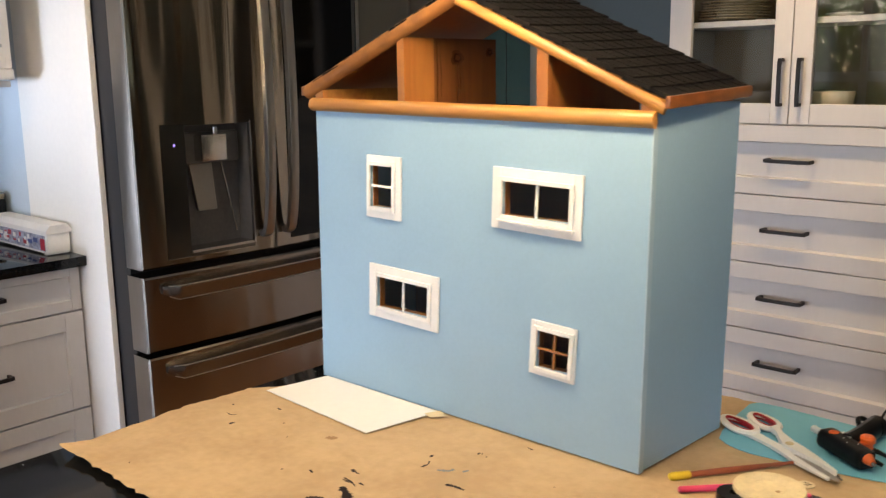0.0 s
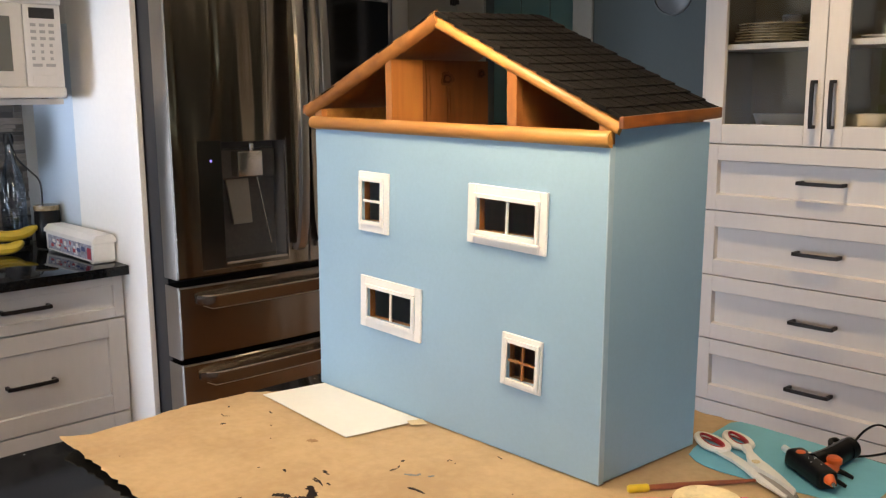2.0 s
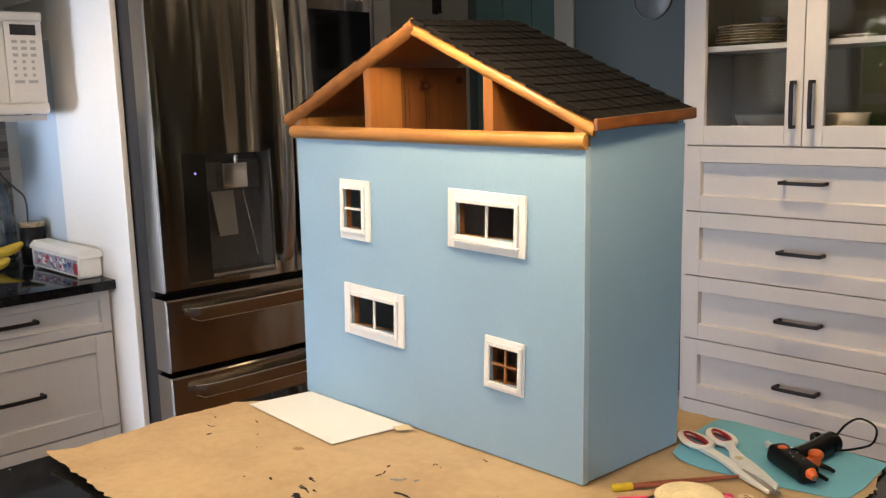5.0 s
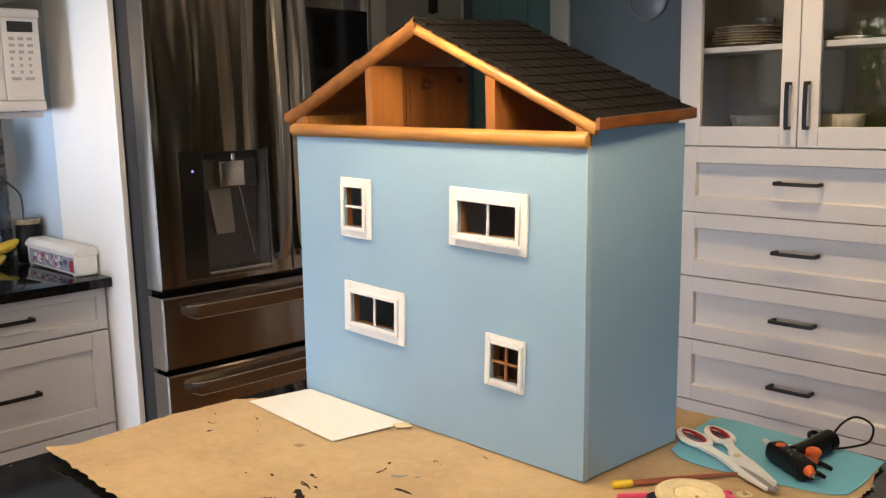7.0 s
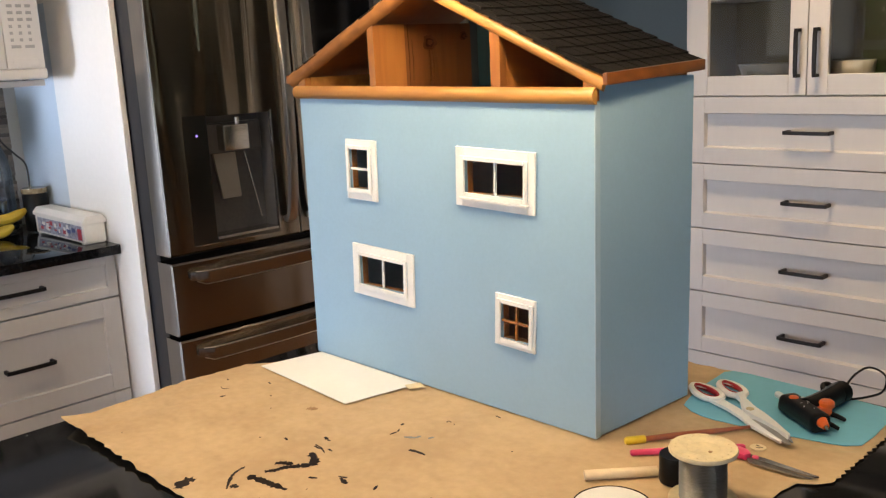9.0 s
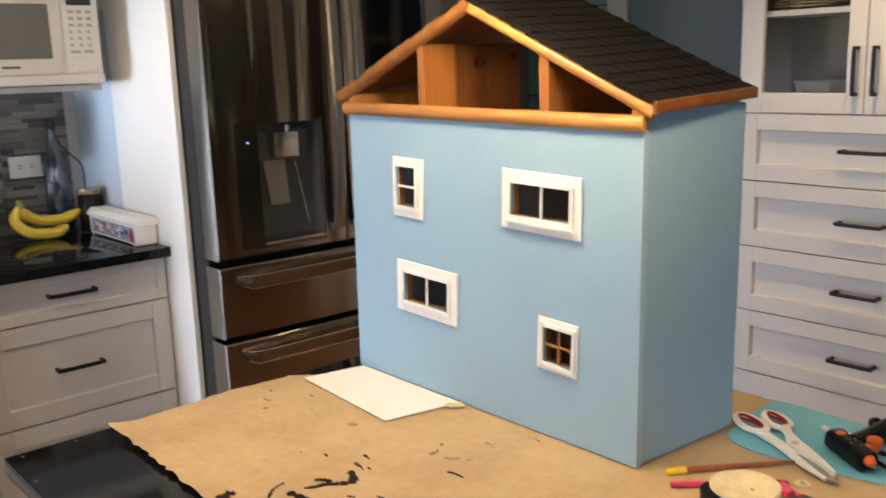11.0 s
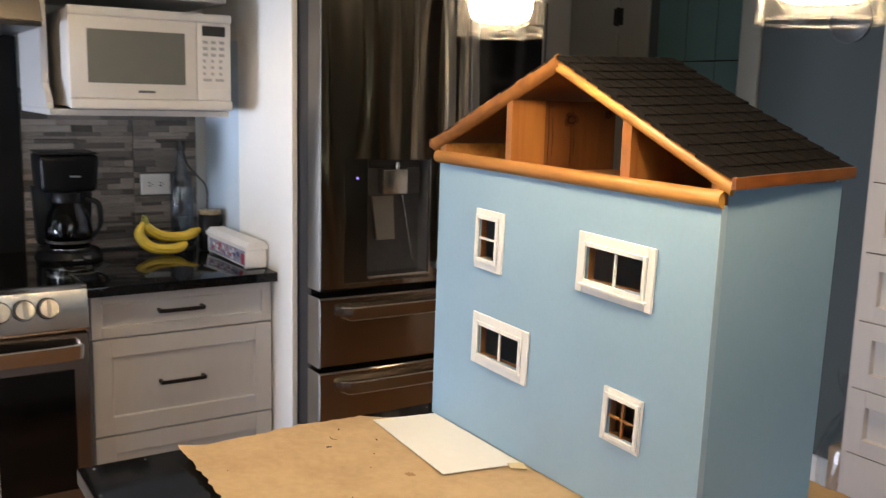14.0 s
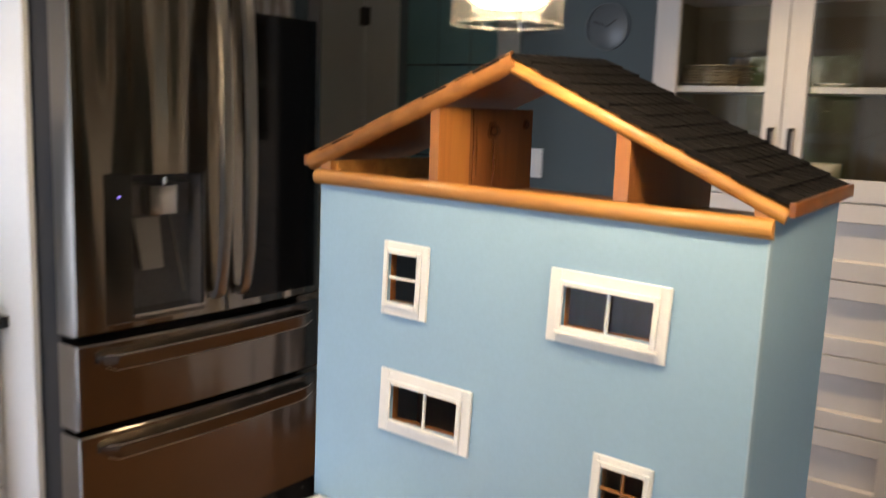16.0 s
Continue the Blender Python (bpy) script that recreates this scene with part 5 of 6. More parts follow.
for q in range(4):
    part("print_bar", cbox(cx + 0.1282, cx + 0.1295, cy - 0.008 + q * 0.009, cy - 0.002 + q * 0.009, CT + 0.010, CT + 0.014), KEY_GREY, cm, "small grey print")
part("badge", cbox(cx + 0.0985, cx + 0.1035, cy - 0.002, cy + 0.036, CT + 0.312, CT + 0.317), KEY_GREY, cm, "small grey badge")

bt = thing("glass_bottle", (-3.52, 1.293, CT), "tall clear glass bottle with a black cord round its neck", "bottle")
bm = BM()
lathe(bm, [(0, 0.001), (0.042, 0.001), (0.046, 0.01), (0.046, 0.22), (0.038, 0.27), (0.017, 0.335), (0.0145, 0.385), (0.0145, 0.397)], (-3.52, 1.293, CT), 28)
b1 = part("bottle_body", bm, BOTTLE_GLASS, bt)
b1.visible_shadow = False
part("stopper", lathe(BM(), [(0, 0.39), (0.017, 0.39), (0.019, 0.405), (0.015, 0.43), (0, 0.433)], (-3.52, 1.293, CT), 18), DARK, bt, "black stopper")
part("cord", tube(BM(), curve_points([(-3.505, 1.290, CT + 0.415), (-3.48, 1.305, CT + 0.34), (-3.465, 1.342, CT + 0.29), (-3.455, 1.375, CT + 0.24), (-3.45, 1.372, CT + 0.12), (-3.44, 1.36, CT + 0.06)], 6), 0.0035, 7), DARK, bt, "black cord")
jr = thing("candle_jar", (-3.385, 1.366, CT), "dark glass jar with a gold lid", "jar")
part("jar_glass", lathe(BM(), [(0, 0.001), (0.042, 0.001), (0.046, 0.008), (0.046, 0.138), (0.042, 0.144), (0, 0.144)], (-3.385, 1.366, CT), 28), DEEP_BLACK, jr)
part("lid", lathe(BM(), [(0, 0.1445), (0.046, 0.1445), (0.047, 0.148), (0.047, 0.163), (0, 0.165)], (-3.385, 1.366, CT), 28), PORCELAIN_GOLD, jr, "pale gold lid")
part("tag", cbox(-3.3415, -3.3385, 1.350, 1.384, CT + 0.03, CT + 0.075), LABEL_PALE, jr)

# ---- the fridge ----
FX, FY0, FY1 = -2.472, 1.432, 2.346
FTOP = 1.86
FS = 1.925
fr = thing("refrigerator", (-2.9, 1.9, FLOOR), "dark stainless french-door refrigerator with ice and water dispenser", "refrigerator")
part("cabinet", cbox(-3.30, FX - 0.132, FY0 + 0.014, FY1 - 0.004, FLOOR + 0.02, FTOP - 0.02, 0.004), FRIDGE_SIDE, fr)
part("gasket", cbox(FX - 0.1315, FX - 0.1125, FY0 + 0.012, FY1 - 0.012, FLOOR + 0.08, FTOP - 0.03), DARK, fr)


def bow(y):
    """How far the bowed front stands proud at y."""
    u = (y - (FY0 + FY1) / 2) / ((FY1 - FY0) / 2)
    return 0.020 * (1 - u * u)


def bowed(bm, y0, y1, z0, z1, back, hole=None, n=18, edge=0.0035):
    """A door slab with a bowed front; hole: y0 y1 z0 z1 of a pocket cut through its front skin."""
    ys = sorted({y0, y1, y0 + edge, y1 - edge, *np.linspace(y0 + edge, y1 - edge, n), *((hole[0], hole[1]) if hole else ())})
    zs = sorted({z0, z1, z0 + 0.006, z1 - 0.006, *((hole[2], hole[3]) if hole else ())})
    def px(y, z):
        e = min(1, min(y - y0, y1 - y) / edge)
        ez = min(1, min(z - z0, z1 - z) / 0.006)
        return FX - 0.020 + bow(y) - 0.005 * (1 - math.sqrt(max(0, 1 - (1 - e) ** 2))) - 0.005 * (1 - ez) ** 2
    g = [[bm.verts.new((px(y, z), y, z)) for z in zs] for y in ys]
    for i in range(len(ys) - 1):
        for j in range(len(zs) - 1):
            cy, cz = (ys[i] + ys[i + 1]) / 2, (zs[j] + zs[j + 1]) / 2
            if hole and hole[0] < cy < hole[1] and hole[2] < cz < hole[3]:
                continue
            bm.faces.new((g[i][j], g[i + 1][j], g[i + 1][j + 1], g[i][j + 1]))
    b = [[bm.verts.new((back, y, z)) for z in (z0, z1)] for y in ys]
    for i in range(len(ys) - 1):
        bm.faces.new((b[i][0], b[i][1], b[i + 1][1], b[i + 1][0]))
        bm.faces.new((g[i][0], b[i][0], b[i + 1][0], g[i + 1][0]))
        bm.faces.new((g[i][-1], g[i + 1][-1], b[i + 1][1], b[i][1]))
    bm.faces.new([g[0][j] for j in range(len(zs))] + [b[0][1], b[0][0]])
    bm.faces.new([g[-1][j] for j in range(len(zs))][::-1] + [b[-1][0], b[-1][1]])
    return bm


def flat_bar(line, out, tall, taper=0.035):
    """A flat slanted bar handle along y in front of a steel face."""
    bm = BM()
    y0, y1 = line[0][1], line[-1][1]
    rows = []
    for x, y, z in line:
        f = min(1, 0.25 + 0.75 * min(y - y0, y1 - y) / taper)
        lo = tall * 0.62 * f
        prof = ((0.001, tall * 0.22), (out * f, tall * 0.38), (out * f + 0.002, tall * 0.30), (out * 0.62 * f + 0.002, -lo), (out * 0.62 * f - 0.005, -lo), (out * f * 0.8 - 0.006, tall * 0.18), (0.001, tall * 0.10))
        rows.append([bm.verts.new((x + o, y, z + h)) for o, h in prof])
    for p, q in zip(rows, rows[1:]):
        bridge(bm, p, q)
    bm.faces.new(rows[0][::-1])
    bm.faces.new(rows[-1])
    return bm


BK = FX - 0.112
HOLE = (1.600, 1.838, 0.900, 1.294)
ld = part("door", bowed(BM(), FY0, FS - 0.002, 0.862, FTOP, BK, HOLE), STEEL, fr, "brushed dark stainless door")
rd = part("door", bowed(BM(), FS + 0.002, FY1, 0.862, FTOP, BK), STEEL, fr, "stainless door with black glass panel")
for z0, z1 in ((0.5985, 0.8385), (0.10, 0.5815)):
    d = part("freezer_drawer", bowed(BM(), FY0, FY1, z0, z1, BK, None, 22), STEEL_LOW, fr, "stainless freezer drawer")
    hz = z1 - 0.048
    bm = flat_bar([(FX - 0.020 + bow(y), y, hz) for y in np.linspace(FY0 + 0.055, FY1 - 0.055, 26)], 0.040, 0.046)
    hd = part("drawer_handle", bm, STEEL_H, d, "flat slanted steel handle")
    ys = np.linspace(FY0 + 0.066, FY1 - 0.066, 26)
    # bright tubes stand in for the highlight on the handle's edges
    part("handle_lip", tube(BM(), [(FX - 0.020 + bow(y) + 0.0405 * min(1, 0.45 + 0.55 * min(y - FY0 - 0.055, FY1 - 0.055 - y) / 0.035), y, hz + 0.0180) for y in ys], 0.0016, 6), HIGHLIGHT_STEEL, hd, "bright strip for the highlight on the top edge")
    part("handle_lip", tube(BM(), [(FX - 0.020 + bow(y) + 0.0280, y, hz - 0.0285 * min(1, 0.25 + 0.75 * min(y - FY0 - 0.055, FY1 - 0.055 - y) / 0.035)) for y in ys], 0.0012, 6), HIGHLIGHT_STEEL, hd, "bright strip for the highlight on the lower edge")
part("toe_grille", cbox(-2.75, FX - 0.06, FY0 + 0.01, FY1 - 0.01, FLOOR, 0.094), DARK, fr)
# the sides of doors and drawers: plain folded steel; rounded edges darker, muting their highlight
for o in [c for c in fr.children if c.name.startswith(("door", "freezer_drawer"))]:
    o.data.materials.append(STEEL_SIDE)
    o.data.materials.append(MUTED_EDGE)
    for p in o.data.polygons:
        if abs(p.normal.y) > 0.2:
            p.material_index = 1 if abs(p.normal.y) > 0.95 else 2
# black glass in the right door, following its bow
bm = BM()
yy = np.linspace(1.992, 2.318, 12)
a = [bm.verts.new((FX - 0.0175 + bow(y), y, 0.890)) for y in yy]
b = [bm.verts.new((FX - 0.0175 + bow(y), y, 1.772)) for y in yy]
for i in range(len(yy) - 1):
    bm.faces.new((a[i], a[i + 1], b[i + 1], b[i]))
ext = bmesh.ops.extrude_face_region(bm, geom=bm.faces[:])
for v in (g for g in ext["geom"] if isinstance(g, bmesh.types.BMVert)):
    v.co.x -= 0.004
part("glass_panel", bm, BLACK_GLASS, rd, "black glass door panel")
for y, o, dr in ((1.872, 0.0, ld), (1.968, 0.0, rd)):
    x = FX - 0.020 + bow(y)
    bm = BM()
    pts = [(x + 0.002, y, 0.925), (x + 0.035, y, 0.945), (x + 0.058, y, 1.10), (x + 0.066, y, 1.36), (x + 0.060, y, 1.62), (x + 0.050, y, 1.77), (x + 0.034, y, 1.842), (x + 0.002, y, 1.854)]
    line = curve_points(pts, 16)
    rows = []
    for i, p in enumerate(line):
        tan = (line[min(i + 1, len(line) - 1)] - line[max(i - 1, 0)]).normalized()
        out = Vector((tan.z, 0, -tan.x)) * (1 if tan.z > 0 else -1)
        rows.append([bm.verts.new(p + out * a + Vector((0, b, 0))) for a, b in ((-0.008, -0.017), (-0.010, -0.014), (-0.010, 0.014), (-0.008, 0.017), (0.007, 0.017), (0.011, 0.012), (0.012, -0.010), (0.009, -0.017))])
    for p, q in zip(rows, rows[1:]):
        bridge(bm, p, q)
    bm.faces.new(rows[0][::-1])
    bm.faces.new(rows[-1])
    part("door_handle", bm, HANDLE, dr, "bowed flat steel handle")
# dispenser pocket
PK = FX - 0.085
hx = FX - 0.012
for q, nm in (((PK + 0.004, PK + 0.008, HOLE[0] - 0.004, HOLE[1] + 0.004, HOLE[2], HOLE[3]), "pocket_back"), ((PK + 0.0082, hx, HOLE[0] - 0.004, HOLE[0], HOLE[2], HOLE[3]), "pocket_side"),
              ((PK + 0.0082, hx, HOLE[1], HOLE[1] + 0.004, HOLE[2], HOLE[3]), "pocket_side"), ((PK + 0.0082, hx, HOLE[0], HOLE[1], HOLE[3], HOLE[3] + 0.004), "pocket_top")):
    part(nm, cbox(*q), DARK_GREY, ld, "grey dispenser recess")
part("drip_tray", box(BM(), PK + 0.0082, hx + 0.012, HOLE[0] + 0.0002, HOLE[1] - 0.0002, HOLE[2] - 0.006, HOLE[2] + 0.004, 0.002), CHROME, ld, "steel drip tray")
for q in ((HOLE[1] - 0.001, HOLE[1] + 0.006, HOLE[2] - 0.006, HOLE[3] + 0.006),):
    y = (q[0] + q[1]) / 2
    part("pocket_trim", cbox(FX - 0.030 + bow(y), FX - 0.017 + bow(y), q[0], q[1], q[2], q[3], 0.001), CHROME, ld)
for y0, y1, z0, z1 in ((1.519, HOLE[0] - 0.0005, 0.886, 1.300), (HOLE[0], HOLE[1], 0.886, 0.8935)):
    bm = BM()
    yy = np.linspace(y0, y1, 8)
    a = [bm.verts.new((FX - 0.0185 + bow(y), y, z0)) for y in yy]
    b = [bm.verts.new((FX - 0.0185 + bow(y), y, z1)) for y in yy]
    for i in range(7):
        bm.faces.new((a[i], a[i + 1], b[i + 1], b[i]))
    ext = bmesh.ops.extrude_face_region(bm, geom=bm.faces[:])
    for v in (g for g in ext["geom"] if isinstance(g, bmesh.types.BMVert)):
        v.co.x -= 0.003
    part("dispenser_panel", bm, DISPENSER, ld, "dark glossy control panel")
part("panel_trim", tube(BM(), [(FX - 0.0175 + bow(y), y, 0.8835) for y in np.linspace(1.519, 1.845, 10)], 0.0014, 6), CHROME, ld)
part("nozzle_band", cbox(PK + 0.0083, PK + 0.030, HOLE[0] + 0.012, HOLE[1] - 0.006, 1.168, 1.268, 0.004), DARK_GREY, ld, "dark grey band behind the nozzle")
bm = BM()
box(bm, PK + 0.0305, FX - 0.008, 1.660, 1.755, 1.178, 1.262, 0.006, 2)
part("nozzle_housing", bm, CHROME, ld, "pale square nozzle housing")
bm = cyl(BM(), (FX - 0.03, 1.725, 1.2625), (FX - 0.03, 1.725, 1.284), 0.009, seg=12)
part("nozzle", bm, CHROME, ld)
bm = BM()
m = Matrix.Translation((PK + 0.0095, 1.69, 1.165)) @ Matrix.Rotation(radians(-14), 4, "Y")
prism(bm, [(-0.040, -0.15), (0.030, -0.15), (0.042, 0), (-0.042, 0)], 0.0, 0.008, m @ FACE_X)
part("paddle", bm, HANDLE, ld, "ice paddle")
part("water_line", tube(BM(), [(PK + 0.02, 1.765, 1.17), (PK + 0.04, 1.80, 0.94)], 0.003, 6), CHROME, ld)
part("indicator", cyl(BM(), (FX - 0.021 + bow(1.562), 1.562, 1.236), (FX - 0.0175 + bow(1.562), 1.562, 1.236), 0.004, seg=12), LED, ld, "small violet light")

# ---- right run: tall cabinet with drawers and glass doors ----
YC, RX0, RX1 = 3.08, -1.635, -0.735
hut = thing("display_cabinet", ((RX0 + RX1) / 2, 3.25, FLOOR), "tall white cabinet with drawers below glass doors", "cabinet", "tall cabinets along the wall")
bm = BM()
box(bm, RX0, RX0 + 0.018, YC + 0.002, YB - 0.002, FLOOR, CEIL - 0.003, 0.001)
part("side", bm, CABINET, hut)
part("side", cbox(RX1 - 0.018, RX1, YC + 0.002, YB - 0.002, FLOOR, CEIL - 0.003, 0.001), CABINET, hut)
# inner faces darker brown than the white fronts: the cabinet's shade put into colour
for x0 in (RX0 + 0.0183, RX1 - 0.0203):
    part("side_lining", cbox(x0, x0 + 0.002, YC + 0.0215, YB - 0.0143, 1.286, CEIL - 0.004), CABINET_SHADED, hut)
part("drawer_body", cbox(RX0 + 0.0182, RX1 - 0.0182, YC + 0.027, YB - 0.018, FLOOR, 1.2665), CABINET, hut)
part("back", cbox(RX0 + 0.0182, RX1 - 0.0182, YB - 0.014, YB - 0.002, 1.285, CEIL - 0.003), CABINET_SHADED, hut)
part("cabinet_floor", cbox(RX0 + 0.0182, RX1 - 0.0182, YC + 0.022, YB - 0.0142, 1.267, 1.285), CABINET_SHADED, hut)
for z in (1.588, 1.90):
    part("shelf", cbox(RX0 + 0.0206, RX1 - 0.0206, YC + 0.04, YB - 0.0145, z, z + 0.02, 0.001), CABINET, hut)
m = Matrix.Translation((0, YC, 0)) @ FACE_NY
DL, DR = RX0 + 0.016, RX1 - 0.016
for z0, z1 in ((1.019, 1.256), (0.778, 1.015), (0.5365, 0.774), (0.299, 0.5325)):
    d = shaker("drawer", DL, DR, z0, z1, 0.057, 0.019, 0.026, m, 0.004, CABINET, hut)
    zc = (z0 + z1) / 2
    part("pull", pull(BM(), -1.256, -1.100, zc, 0.030, m, foot=0.0188), BLACK_METAL, d, "black bar pull")
part("plinth", cbox(RX0 + 0.0185, RX1 - 0.0185, YC + 0.001, YC + 0.0205, FLOOR, 0.295, 0.001), CABINET, hut)
SPL = -1.190
for x0, x1, side in ((DL, SPL - 0.0015, 1), (SPL + 0.0015, DR, -1)):
    bm = BM()
    z0, z1, f = 1.2605, CEIL - 0.006, 0.060
    fz = 0.068
    box(bm, x0, x0 + f + 0.008, YC, YC + 0.02, z0, z1, 0.0015)
    box(bm, x1 - f, x1, YC, YC + 0.02, z0, z1, 0.0015)
    box(bm, x0 + f + 0.0082, x1 - f - 0.0002, YC + 0.0003, YC + 0.02, z0, z0 + fz, 0.0015)
    box(bm, x0 + f + 0.0082, x1 - f - 0.0002, YC + 0.0003, YC + 0.02, z1 - fz, z1, 0.0015)
    d = part("glass_door", bm, CABINET, hut, "white framed glass door")
    bm = BM()
    bm.faces.new([bm.verts.new(p) for p in ((x0 + f, YC + 0.012, z0 + fz), (x1 - f, YC + 0.012, z0 + fz), (x1 - f, YC + 0.012, z1 - fz), (x0 + f, YC + 0.012, z1 - fz))])
    g = part("pane", bm, GLASS, d, smooth=0)
    g.visible_shadow = False
    hxp = (x1 - 0.026) if side > 0 else (x0 + 0.034)
    part("pull", pull(BM(), 1.320, 1.478, hxp, 0.034, m, True), BLACK_METAL, d, "black bar pull")


def plate(x, y, z, r, mat, label, group, tilt=0):
    bm = lathe(BM(), [(0, 0.001), (r * 0.55, 0.0), (r * 0.62, 0.003), (r, 0.011), (r, 0.014), (r * 0.60, 0.006), (0, 0.0045)], (0, 0, 0), 36)
    ob = solid("plate", bm, mat, label, "plate", group=group)
    ob.matrix_world = pose(x, y, z, tilt, 0, 0)
    return ob


rnd = random.Random(4)
z = 1.6085
for i in range(7):
    plate(-1.474 + rnd.uniform(-0.010, 0.010), 3.262 + rnd.uniform(-0.006, 0.006), z, 0.126 - rnd.choice((0, 0.003, 0.012)), PORCELAIN_GOLD, "cream and white porcelain plate in a stack on the shelf", "stack of plates")
    z += 0.0095
plate(-1.083, 3.24, 1.6085, 0.060, PORCELAIN, "small white porcelain plate on the cabinet shelf", "shelf dishes")


def bowl(x, y, z, r, h, mat, label):
    bm = lathe(BM(), [(0, 0.002), (r * 0.5, 0.0), (r * 0.55, 0.006), (r * 0.85, h * 0.45), (r, h), (r * 0.97, h), (r * 0.8, h * 0.45), (r * 0.45, 0.012), (0, 0.010)], (x, y, z), 36)
    return solid("bowl", bm, mat, label, "bowl", group="bowls in the cabinet")


bowl(-1.402, 3.25, 1.2855, 0.108, 0.078, STONEWARE, "grey stoneware bowl on the cabinet floor")
bm = lathe(BM(), [(0, 0.001), (0.056, 0.001), (0.064, 0.008), (0.071, 0.045), (0.0745, 0.079), (0.0735, 0.081), (0.0715, 0.079), (0.068, 0.045), (0.060, 0.012), (0, 0.009)], (-1.110, 3.25, 1.2855), 40)
solid("serving_dish", bm, CREAM_CHINA, "deep round cream porcelain dish on the cabinet floor", "dish")
bm = lathe(BM(), [(0, 0.0), (0.022, 0.0), (0.032, 0.015), (0.034, 0.032), (0.031, 0.036), (0.029, 0.034), (0.0, 0.008)], (-1.404, 3.27, 1.6735), 24)
solid("dark_cup", bm, DARK_GREY, "dark ceramic cup on top of the plates", "cup")

# a second cabinet of the same kind, unseen, added for the fridge to reflect
copy_thing(hut, pose((RX0 + RX1) / 2 + 0.905, 3.25, FLOOR))

# wall clock and switch on the blue wall
ck = thing("wall_clock", (-1.985, YB - 0.001, 1.84), "round clear glass wall clock on the blue wall", "clock")
m = Matrix.Translation((-1.985, YB - 0.002, 1.842)) @ Matrix.Rotation(radians(90), 4, "X")
part("dial", lathe(BM(), [(0, 0), (0.085, 0), (0.086, 0.004), (0.08, 0.008), (0, 0.008)], (0, 0, 0), 40, m), CLOCK, ck)
part("rim", lathe(BM(), [(0.086, 0.0), (0.093, 0.0), (0.093, 0.011), (0.086, 0.011), (0.086, 0.0)], (0, 0, 0), 40, m), CLOCK, ck)
for a, l in ((35, 0.045), (160, 0.062)):
    mm = m @ Matrix.Rotation(radians(a), 4, "Z")
    part("pointer", box(BM(), -0.003, l, -0.0025, 0.0025, 0.0085, 0.0105, 0, 1, mm), DARK, ck)
sw = thing("light_switch", (-2.29, YB - 0.001, 1.29), "white light switch plate on the blue wall", "light switch")
part("plate", cbox(-2.333, -2.253, YB - 0.008, YB - 0.001, 1.23, 1.352, 0.002), WHITE_PLASTIC, sw)
part("rocker", cbox(-2.31, -2.276, YB - 0.0115, YB - 0.0082, 1.258, 1.324, 0.001), WHITE_PLASTIC, sw)


# ---- tools on the island ----
TOP = ISL + 0.0046
bm = BM()
teal = [(-0.566, 1.301), (-0.545, 1.294), (-0.522, 1.292), (-0.44, 1.300), (-0.357, 1.315), (-0.335, 1.322), (-0.318, 1.338), (-0.316, 1.38), (-0.323, 1.492),
        (-0.40, 1.50), (-0.575, 1.508), (-0.602, 1.505), (-0.612, 1.49), (-0.606, 1.40), (-0.596, 1.345), (-0.588, 1.317)]
prism(bm, teal, TOP - 0.0008, TOP + 0.0002)
solid("teal_card", bm, TEAL_PAPER, "teal craft card with rounded corners on the kraft paper", "card")

sc = thing("scissors", (-0.5, 1.36, TOP), "white-handled scissors with red finger loops on teal card", "scissors")
SZ = TOP + 0.007


def loop_ring(c, axis, a, b, n=28):
    ax = Vector((*axis, 0)).normalized()
    w = Vector((-ax.y, ax.x, 0))
    return [Vector((c[0], c[1], SZ)) + ax * (a * math.cos(t)) + w * (b * math.sin(t) * (1 + 0.22 * math.cos(t))) for t in (2 * math.pi * i / n for i in range(n))]


for c, axis, a, b in (((-0.580, 1.371), (0.87, -0.49), 0.0355, 0.0165), ((-0.555, 1.409), (0.80, -0.60), 0.0325, 0.0155)):
    lp = part("handle_loop", tube(BM(), loop_ring(c, axis, a, b), 0.0048, 8, 0.0065, (0, 0, 1), True), WHITE_PLASTIC, sc)
    part("loop_lining", tube(BM(), loop_ring(c, axis, a - 0.0046, b - 0.0046), 0.0050, 8, 0.0022, (0, 0, 1), True), RED, lp, "red soft lining")


def rounded(poly, z0, z1, r):
    bm = prism(BM(), poly, z0, z1)
    bmesh.ops.bevel(bm, geom=bm.edges[:], offset=r, segments=2, affect="EDGES", profile=0.5)
    return bm


part("shank", rounded([(-0.560, 1.344), (-0.548, 1.365), (-0.526, 1.349), (-0.508, 1.343), (-0.485, 1.329), (-0.468, 1.309), (-0.426, 1.283), (-0.402, 1.270), (-0.404, 1.264), (-0.445, 1.284), (-0.464, 1.294), (-0.491, 1.313), (-0.520, 1.331)], SZ - 0.0045, SZ + 0.0005, 0.0014), WHITE_PLASTIC, sc)
part("shank", rounded([(-0.536, 1.383), (-0.529, 1.401), (-0.509, 1.370), (-0.483, 1.348), (-0.462, 1.337), (-0.434, 1.316), (-0.399, 1.288), (-0.397, 1.277), (-0.428, 1.300), (-0.471, 1.318), (-0.494, 1.331), (-0.507, 1.350), (-0.518, 1.371)], SZ - 0.003, SZ + 0.0055, 0.0016), WHITE_PLASTIC, sc)
part("blade", prism(BM(), [(-0.474, 1.313), (-0.465, 1.317), (-0.425, 1.297), (-0.395, 1.276), (-0.388, 1.266), (-0.396, 1.265), (-0.421, 1.275), (-0.448, 1.289)], SZ - 0.0022, SZ - 0.0006), HANDLE, sc, "dark steel blade")
